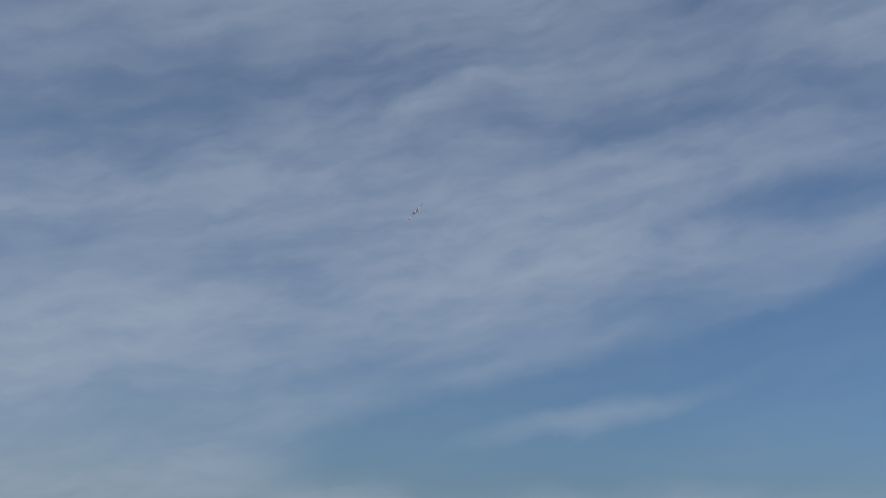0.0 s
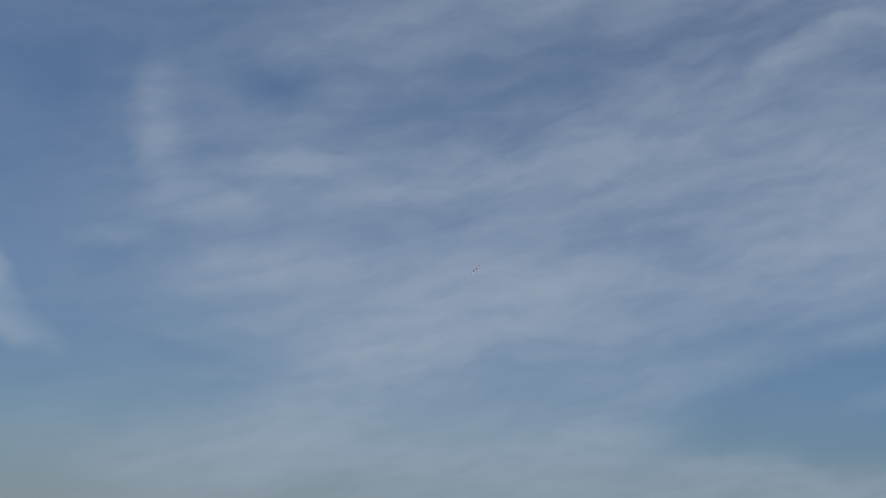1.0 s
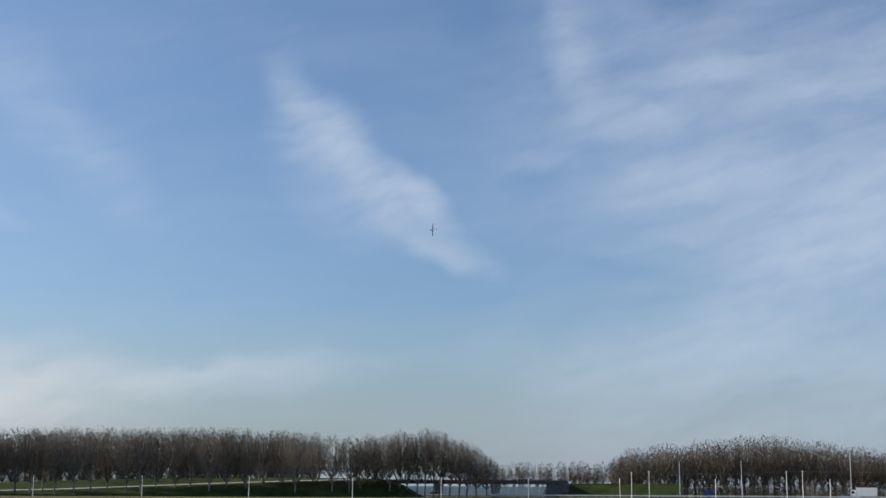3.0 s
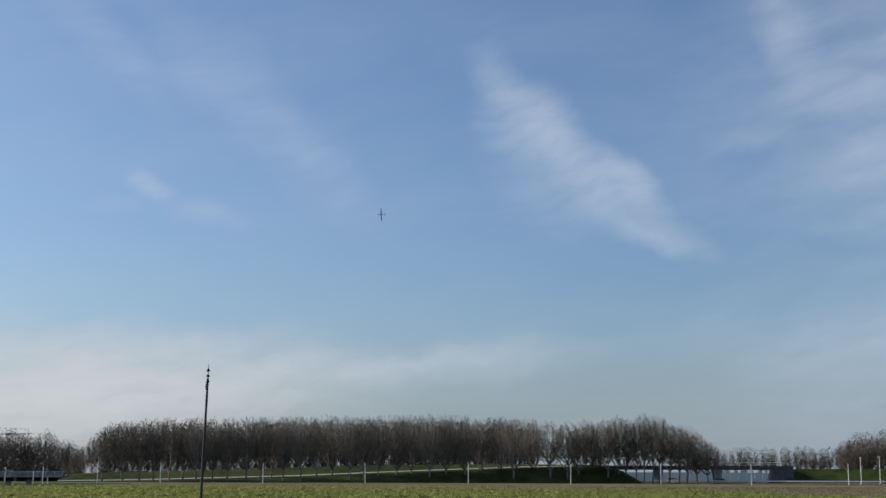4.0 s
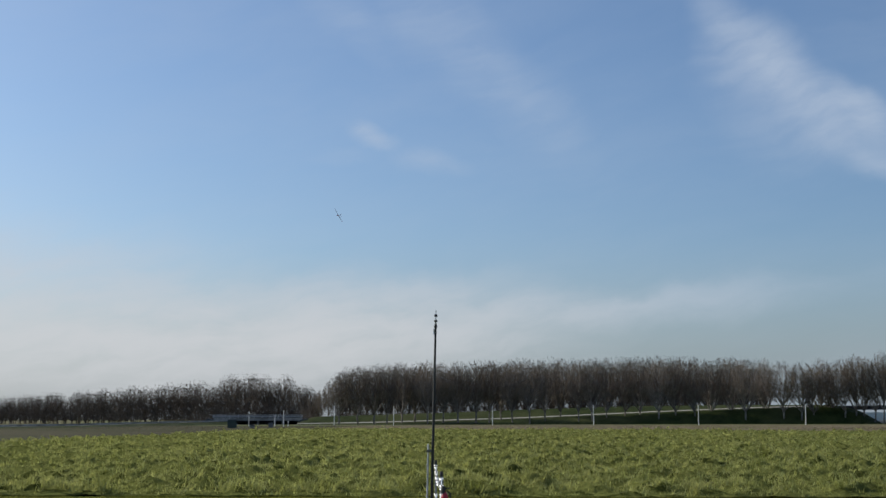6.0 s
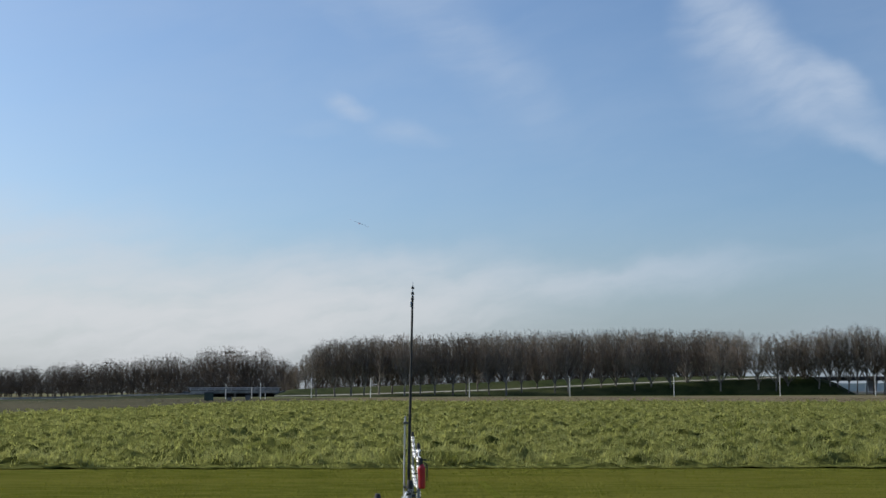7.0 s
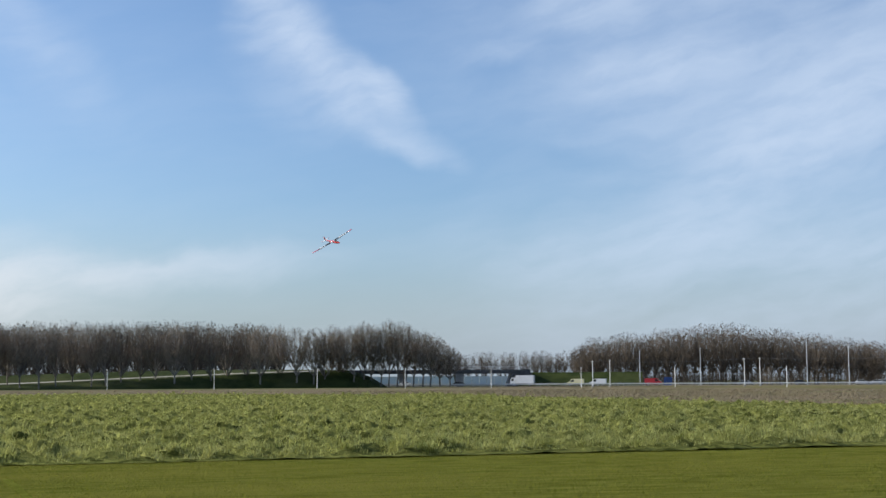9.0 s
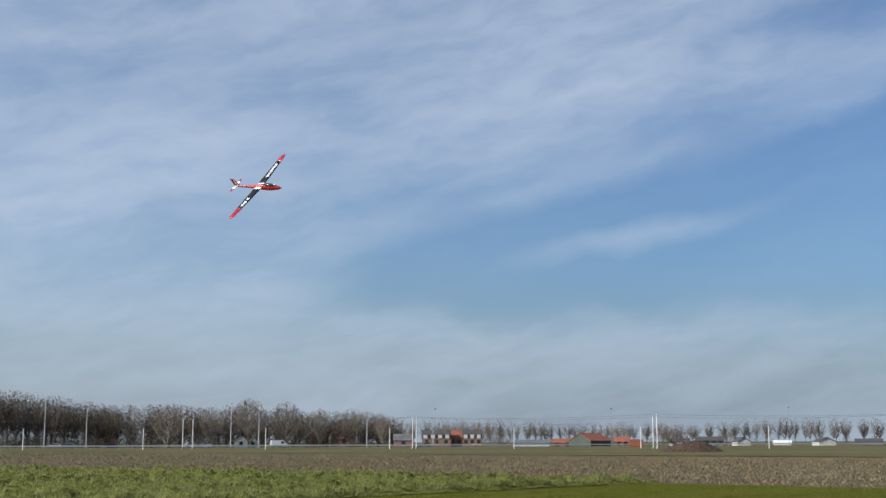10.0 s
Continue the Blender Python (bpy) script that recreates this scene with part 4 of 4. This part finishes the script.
house(48.6, 440, 6.5, 6, 2.2, 4.4, "brick_wall", "roof_grey", "small brown brick barn beside the road", 1)
house(50.05, 500, 11, 8, 3.0, 6.2, "brick_wall", "roof_dark", "terrace of brick houses with white dormers", 3, dormers=4)
house(50.9, 505, 5, 8, 3.0, 6.0, "brick_wall", "roof_red", "terrace house with an orange tiled roof", 2)
house(51.62, 500, 7.4, 8, 3.0, 6.2, "brick_wall", "roof_dark", "terrace of brick houses with white dormers", 3, dormers=3)
house(46.0, 530, 9, 8, 3.0, 6.5, "brick_wall", "roof_red", "brick house with a red roof half hidden by trees", 3)
house(44.9, 530, 8, 8, 2.6, 5.6, "brick_wall", "roof_red", "brick house with a red roof half hidden by trees", 2)
house(41.55, 478, 4.5, 6, 2.4, 4.2, "plaster", "roof_dark", "white plastered cottage half hidden by trees", 1, across=True)
house(42.05, 480, 3.6, 6, 2.2, 3.6, "plaster", "roof_dark", "white plastered cottage half hidden by trees", 1, across=True)
house(54.2, 470, 16, 10, 1.6, 3.1, "pane", "roof_grey", "long low grey greenhouse", 0, name="greenhouse", category="greenhouse")
house(55.55, 455, 9, 9, 1.7, 3.4, "brick_wall", "roof_red", "low farm building with a red roof", 2)
house(56.75, 452, 12, 14, 2.6, 5.4, "green_boards", "roof_red", "dark green barn with an orange roof", 0, turn=-38, across=True, name="barn", category="barn")
house(58.15, 450, 6, 7, 2.2, 4.2, "brick_wall", "roof_red", "red brick farmhouse with a red roof", 2)
house(60.6, 470, 9, 8, 1.8, 3.6, "plaster", "roof_dark", "white farm shed with a dark roof", 2)
house(61.9, 480, 12, 8, 2.6, 4.3, "green_boards", "roof_dark", "long dark shed with white doors", 4)
house(63.2, 470, 6, 7, 1.9, 3.6, "plaster", "roof_dark", "white gabled shed with a dark roof", 0, across=True, turn=20)
house(64.9, 500, 8, 6, 1.2, 2.6, "plaster", "white_paint", "white plastic tunnel shed behind the fields", 0)
house(66.6, 480, 8, 7, 1.8, 3.5, "plaster", "roof_dark", "white gabled house with a dark roof", 0, across=True, turn=25)
house(68.4, 500, 12, 8, 1.8, 3.2, "roof_grey", "roof_dark", "long low grey shed", 0)


def container(a, d, sx, sz, paint, label, name="container"):
    c = thing(name, Matrix.Translation(at(a, d)) @ Matrix.Rotation(radians(-a), 4, "Z"), label, "container", "site containers")
    part("body", box(sx, 2.4, sz, (0, 0, sz / 2), 0.05), M[paint], c)
    k = max(3, int(sx / 0.5))
    for i in range(k):
        part("rib", box(0.12, 0.08, sz * 0.86, (-sx / 2 + sx * (i + 0.5) / k, -1.23, sz / 2)), M[paint], c)
    part("roof_rim", box(sx + 0.06, 2.46, 0.12, (0, 0, sz + 0.02), 0.02), M["dark_steel"], c)


container(27.5, 430, 2.6, 2.7, "blue_paint", "blue steel container beside the motorway")
container(-12.62, 250, 1.7, 1.5, "green_boards", "dark green container in front of the underpass")
container(-11.75, 250, 0.9, 0.5, "concrete", "low grey cabinet in front of the underpass")
container(-10.95, 255, 0.9, 0.9, "roof_grey", "grey cabinet in front of the underpass")
container(58.75, 424, 4.6, 2.2, "roof_red", "red container at the farm")


def glasshouse():
    m, w = along(at(13.6, 520), at(21.6, 520))
    g = thing("glasshouse", m, "long pale glasshouse seen under the bridge", "glasshouse")
    part("plinth", box(w, 12, 0.5, (w / 2, 6, 0.1)), M["concrete"], g)
    n = 24
    first = part("pane", box(w / n - 0.25, 0.06, 2.9, (w / n / 2, 0, 1.85)), M["pane"], g)
    bar = part("mullion", box(0.16, 0.16, 3.1, (0, -0.05, 1.8)), M["white_paint"], g)
    for k in range(1, n):
        for src in (first, bar):
            ob = new(src.name.split(".")[0], src.data)
            ob.parent, ob.location = g, (w * k / n, 0, 0)
    part("roof", prism([(0, 3.35), (w, 3.35), (w, 3.7), (0, 3.7)], -0.2, 12), M["pane"], g)


glasshouse()


def soil_heap():
    verts, faces = [], []
    n, rings = 40, 9
    for r in range(rings + 1):
        f = r / rings
        for k in range(n):
            t = 6.28319 * k / n
            x, y = 5.6 * f * math.cos(t), 3.4 * f * math.sin(t)
            z = 1.75 * (1 - f ** 2.6) * (0.86 + 0.16 * math.sin(x * 0.7 + 0.9)) + 0.22 * noise.noise(Vector((x * 1.1, y * 1.1, 5))) * (1 - f ** 4) - 0.12 * f
            verts.append((x + 0.2 * noise.noise(Vector((x, y, 2))), y, z))
    for r in range(rings):
        for k in range(n):
            faces.append((r * n + k, r * n + (k + 1) % n, (r + 1) * n + (k + 1) % n, (r + 1) * n + k))
    me = mesh("soil_mound", verts, faces, M["soil_dark"])
    ob = tagged(new("soil_mound", me), "mound of dark brown soil on the crop field", "soil mound")
    ob.matrix_world = Matrix.Translation(at(61.1, 216, 0.0)) @ Matrix.Rotation(radians(-61), 4, "Z")


soil_heap()

for a, d, s in ((50.5, 534, (1.0, 1.1)), (51.2, 538, (1.2, 1.2)), (51.9, 532, (1.2, 1.15)), (52.5, 536, (1.0, 1.0)), (53.0, 505, (0.6, 0.75)), (59.9, 440, (1.0, 0.95)), (60.5, 442, (0.95, 0.9)), (57.9, 470, (0.9, 0.9)), (39.9, 470, (0.8, 0.6)), (37.2, 476, (1.0, 0.7)),
                (31.8, 474, (0.7, 0.8)), (22.6, 470, (0.6, 0.5)), (-9.3, 500, (0.8, 1.2)), (62.6, 500, (0.8, 0.6))):
    tree("bush%d" % rng.randrange(3), at(a, d, -0.1), s, rng.uniform(0, 6.28), "low rounded bare bush with dense brown twigs", "bushes")


# ---- the flying field's own fence and mast ----
def chain(a, b, sag, name="chain"):
    """A plastic chain between two points: light links and dark ones by turns."""
    c = tagged(new(name), "white and black plastic chain sagging between fence posts", "chain", "fence chains")
    n = max(8, int((b - a).length / 0.085))
    pts = [a.lerp(b, k / n) - Vector((0, 0, 4 * sag * (k / n) * (1 - k / n))) for k in range(n + 1)]
    c.location = a
    for k in range(n):
        p, q = pts[k] - a, pts[k + 1] - a
        d = (q - p)
        side = Vector((d.y, -d.x, 0)).normalized() * 0.019 if k % 2 else Vector((0, 0, 0.019))
        loop = [p - d * 0.12, p + d * 0.25 + side, p + d * 0.75 + side, q + d * 0.12, p + d * 0.75 - side, p + d * 0.25 - side, p - d * 0.12]
        part("link", tube(loop, 0.0085, 5), M["black_rubber"] if k % 3 == 2 else M["white_film"], c)
    return c


def fence_post(place, tall, lean=(0.0, 0.0), label="grey tubular fence post with a black cap"):
    p = thing("fence_post", Matrix.Translation(place), label, "fence post", "fence posts")
    top = Vector((lean[0], lean[1], tall))
    part("shaft", tube([(0, 0, -0.1), top * 0.97], 0.016, 12), M["grey_tube"], p, "grey tube")
    part("cap", tube([top * 0.955, top * 0.99, top * 1.02], [0.022, 0.023, 0.017], 12), M["black_rubber"], p, "black plastic cap")
    part("hook", tube([top * 0.93 + Vector((0.025, 0, 0)), top * 0.93 + Vector((0.06, 0, 0.0)), top * 0.95 + Vector((0.06, 0, 0))], 0.006, 5), M["black_rubber"], p)
    part("foot", tube([(0, 0, -0.02), (0, 0, 0.05)], [0.06, 0.05], 12), M["black_rubber"], p)
    return place + top * 0.94


near = fence_post(at(-5.28, 9.0), 0.98)
second = fence_post(at(-3.88, 10.0), 1.0)
third = fence_post(at(-3.75, 12.7), 1.03, (0.075, 0))
fourth = fence_post(at(-3.50, 16.5), 1.02)
fifth = fence_post(at(-3.75, 21.0), 1.02)
chain(near - Vector((0, 0, 0.09)), second, 0.03)
chain(second - Vector((0, 0, 0.45)), third - Vector((0, 0, 0.5)), 0.08)
chain(third, fourth, 0.22)
chain(third - Vector((0, 0, 0.45)), fourth - Vector((0, 0, 0.45)), 0.15)
chain(fourth, fifth, 0.20)
chain(fourth - Vector((0, 0, 0.45)), fifth - Vector((0, 0, 0.45)), 0.12)


def extinguisher(place):
    e = thing("fire_extinguisher", Matrix.Translation(place), "small red fire extinguisher hung on a fence post", "fire extinguisher")
    part("cylinder", tube([(0, 0, -0.125), (0, 0, -0.11), (0, 0, 0.07), (0, 0, 0.10), (0, 0, 0.115)], [0.030, 0.037, 0.037, 0.027, 0.014], 14), M["red_paint"], e)
    part("valve", tube([(0, 0, 0.115), (0, 0, 0.14)], 0.014, 8), M["black_rubber"], e)
    part("handle", box(0.075, 0.02, 0.016, (0.012, 0, 0.15), 0.004), M["black_rubber"], e, "black handle")
    part("hose", tube([(0.02, 0, 0.13), (0.055, 0, 0.10), (0.05, 0, -0.05)], 0.007, 6), M["black_rubber"], e)
    part("bracket", box(0.09, 0.014, 0.012, (-0.03, 0, 0.02)), M["black_rubber"], e)


extinguisher(at(-3.36, 12.7, 0.88))


def mast():
    m = thing("mast", Matrix.Translation(at(-4.02, 13.0)), "thin dark mast clamped to a pale tube beside the fence", "mast")
    top = Vector((0.066, 0.0, 2.76))
    part("pole", tube([(0, 0, -0.2), top * 0.5, top * 0.96], [0.0155, 0.0145, 0.0105], 12), M["black_rubber"], m, "dark tube")
    part("spike", tube([top * 0.955, top * 1.01], [0.008, 0.003], 6), M["galvanised"], m)
    for f in (0.945, 0.965, 0.985):
        part("swivel", tube([top * f, top * f + Vector((0, 0, 0.022))], [0.018, 0.015], 10), M["black_rubber"], m)
    part("swivel_ring", tube([top * 0.94 - Vector((0.016, 0, 0)), top * 0.92 - Vector((0.016, 0, 0))], 0.007, 6), M["white_film"], m)
    part("clamp_tube", tube([(-0.026, 0, 0.62), (-0.022, 0, 1.0), (-0.012, 0, 1.45)], 0.0095, 10), M["galvanised"], m, "grey clamp tube")
    for z in (0.75, 1.38):
        part("clamp", box(0.052, 0.045, 0.025, (-0.006, 0, z), 0.004), M["dark_steel"], m)


mast()


# ---- the glider ----
def wing_section(chord, thick):
    """Points round an aerofoil, in chord direction (nose forward, +y) and height."""
    up = [(0.0, 0.0), (0.03, 0.30), (0.12, 0.50), (0.35, 0.55), (0.65, 0.32), (1.0, 0.02)]
    low = [(0.65, -0.18), (0.35, -0.34), (0.12, -0.32), (0.03, -0.18)]
    return [((0.35 - u) * chord, v * thick) for u, v in up + low]


def lofted(sections, mat_of=None):
    """A skin through sections, each a list of points; the ends are closed."""
    bm = bmesh.new()
    rings = [[bm.verts.new(p) for p in s] for s in sections]
    k = len(rings[0])
    for lo, hi in zip(rings, rings[1:]):
        for i in range(k):
            bm.faces.new((lo[i], lo[(i + 1) % k], hi[(i + 1) % k], hi[i]))
    bm.faces.new(rings[0][::-1]), bm.faces.new(rings[-1])
    bmesh.ops.recalc_face_normals(bm, faces=bm.faces[:])
    for f in bm.faces:
        f.smooth = True
    return bm


def wing_panel(side, x0, x1):
    """A stretch of one wing between two spans."""
    out = []
    for k in range(5):
        x = x0 + (x1 - x0) * k / 4
        f = x / 1.1
        chord = 0.175 * (1 - f) + 0.100 * f - (0.05 * max(0.0, f - 0.93) / 0.07)
        sweep = 0.02 - 0.05 * f
        out.append([(side * x, sweep + a, 0.025 + 0.012 * f + b) for a, b in wing_section(chord, 0.026 * (1 - 0.5 * f))])
    return lofted(out)


def oval(y, rx, rz, z, k=14):
    return [(rx * math.cos(6.28319 * i / k), y, z + rz * math.sin(6.28319 * i / k)) for i in range(k)]


def make_glider():
    g = thing("glider", Matrix.Identity(4), "red model glider with black wings, white stripes and red wing tips", "model glider")
    body = [(0.505, 0.004, 0.004, -0.005), (0.49, 0.018, 0.018, -0.004), (0.44, 0.035, 0.036, 0.0), (0.34, 0.050, 0.058, 0.006), (0.22, 0.056, 0.070, 0.010),
            (0.08, 0.053, 0.064, 0.012), (-0.05, 0.042, 0.048, 0.012), (-0.19, 0.028, 0.032, 0.012), (-0.36, 0.020, 0.024, 0.014), (-0.52, 0.015, 0.020, 0.016), (-0.60, 0.008, 0.014, 0.018)]
    part("fuselage", lofted([oval(*s) for s in body]), M["red_paint"], g, "glossy red fuselage")
    cover = [(0.40, 0.006, 0.006, 0.045), (0.36, 0.030, 0.032, 0.045), (0.28, 0.040, 0.044, 0.050), (0.18, 0.041, 0.044, 0.053), (0.09, 0.028, 0.028, 0.052), (0.05, 0.006, 0.006, 0.050)]
    part("canopy", lofted([oval(*s) for s in cover]), M["tinted_glass"], g, "dark tinted canopy")
    part("canopy_spot", box(0.035, 0.03, 0.004, (0, 0.36, 0.078), 0.001), M["white_film"], g, "white spot on the canopy")
    for side in (-1, 1):
        w = part("wing", wing_panel(side, 0.03, 0.86 if side < 0 else 0.74), M["black_film"], g, "black wing panel")
        part("wing_tip", wing_panel(side, 0.862 if side < 0 else 0.742, 1.1), M["red_paint"], w, "red wing tip")
        # plain bars stand for the lettering
        bars = ((0.30, 0.37), (0.385, 0.45), (0.465, 0.52), (0.535, 0.60), (0.615, 0.68), (0.695, 0.76)) if side < 0 else ((0.42, 0.48), (0.52, 0.60), (0.615, 0.69))
        for x0, x1 in bars:
            f = (x0 + x1) / 2.2
            h = 0.0165 * (1 - 0.5 * f)
            part("letter_bar", box(x1 - x0, 0.054, 0.0015, (side * (x0 + x1) / 2, 0.012 - 0.05 * f, 0.025 + 0.012 * f + h)), M["white_film"], w, "white bar of lettering")
        part("wing_root", wing_panel(side, 0.02, 0.10), M["white_film"], w, "white root fairing").scale = (1.02, 1.02, 1.06)
        out = []
        for k in range(4):
            f = k / 3
            out.append([(side * (0.012 + 0.195 * f), -0.545 - 0.035 * f + a, 0.035 + b) for a, b in wing_section(0.088 - 0.038 * f, 0.010)])
        part("tailplane", lofted(out), M["white_film"], g, "white tailplane")
        out = []
        for k in range(3):
            f = k / 2
            out.append([(side * (0.135 + 0.073 * f), -0.567 - 0.012 * f + a, 0.035 + b) for a, b in wing_section(0.066 - 0.016 * f, 0.012)])
        part("tailplane_tip", lofted(out), M["red_paint"], g, "red tailplane tip")
    out = []
    for k in range(4):
        f = k / 3
        out.append([(b, -0.51 - 0.10 * f + a, 0.02 + 0.17 * f) for a, b in wing_section(0.15 - 0.06 * f, 0.012)])
    part("fin", lofted(out), M["red_paint"], g, "red fin")
    out = []
    for k in range(3):
        f = k / 2
        out.append([(b, -0.575 - 0.05 * f + a, 0.105 + 0.082 * f) for a, b in wing_section(0.065, 0.014)])
    part("rudder_flash", lofted(out), M["black_film"], g, "dark rudder flash")
    for y, z in ((-0.535, 0.065), (-0.560, 0.118)):
        part("fin_stripe", box(0.0165, 0.018, 0.07, (0, y, z), 0.0, Matrix.Translation((0, y, z)) @ Matrix.Rotation(radians(28), 4, "X") @ Matrix.Translation((0, -y, -z))), M["white_film"], g, "white fin stripe")
    return g


glider = make_glider()


# ---- what moves ----
# seconds, place, heading clockwise from +y, climb, bank to the right
FLIGHT = [
    (0.0, 82.79, 67.31, 36.16, 18.8, 8.0, -54.0), (0.5, 94.0, 96.53, 39.73, 15.0, 5.0, -48.0), (1.0, 95.75, 128.5, 41.01, 2.2, 2.0, -47.0),
    (1.5, 93.9, 150.83, 41.17, -12.0, 0.0, -57.5), (2.0, 85.4, 167.36, 41.21, -35.0, 0.0, -71.5), (2.5, 71.56, 181.36, 41.54, -52.0, 0.0, -77.5),
    (3.0, 53.3, 191.68, 42.06, -70.0, 0.0, -75.5), (4.5, -4.78, 193.33, 39.27, -105.0, -6.0, -82.0), (5.0, -17.05, 188.09, 36.28, -122.0, -9.0, -76.0),
    (5.5, -23.88, 181.78, 33.02, -140.0, -11.0, -72.5), (5.7, -25.13, 178.79, 31.56, -148.0, -12.0, -71.0), (6.8, -18.5, 152.8, 22.6, -180.0, -12.0, -29.0),
    (7.0, -15.42, 144.08, 20.47, -182.0, -11.7, -22.5), (7.5, -7.3, 118.3, 15.2, -188.1, -13.4, -13.7), (8.0, 0.32, 95.3, 11.7, -195.0, -14.9, 9.6),
    (8.5, 6.99, 71.82, 9.07, -200.1, -12.0, 22.4), (9.0, 12.1, 53.2, 7.6, -201.0, -9.3, 31.4), (9.2, 13.8, 46.0, 7.25, -201.3, -9.3, 36.6),
    (9.4, 15.26, 39.43, 7.05, -200.6, -8.9, 39.6), (9.6, 16.1, 32.22, 6.86, -199.1, -8.2, 42.0), (9.8, 16.69, 25.39, 6.76, -196.9, -6.7, 43.3),
    (10.0, 17.02, 18.79, 6.69, -192.8, -6.5, 45.3),
]


def motions():
    walk(glider, [(t, pose(x, y, z, 0, 0, -h) @ pose(0, 0, 0, c) @ pose(0, 0, 0, 0, b)) for t, x, y, z, h, c, b in FLIGHT])
    for vehicle, a, speed, lane in TRAFFIC:
        # even speed along the road, by bearings half a second to each side of nine seconds
        s0 = ROAD_D * math.tan(radians(a - ROAD_AZ))
        pace = ROAD_D * (math.tan(radians(a + 0.5 * speed - ROAD_AZ)) - math.tan(radians(a - 0.5 * speed - ROAD_AZ)))
        face = -ROAD_AZ if pace > 0 else 180 - ROAD_AZ
        rows = []
        for t in (0, 10):
            p = on_road(s0 + pace * (t - 9), lane, 0.1)
            rows.append((t, pose(p.x, p.y, p.z, 0, 0, face)))
        walk(vehicle, rows)


motions()
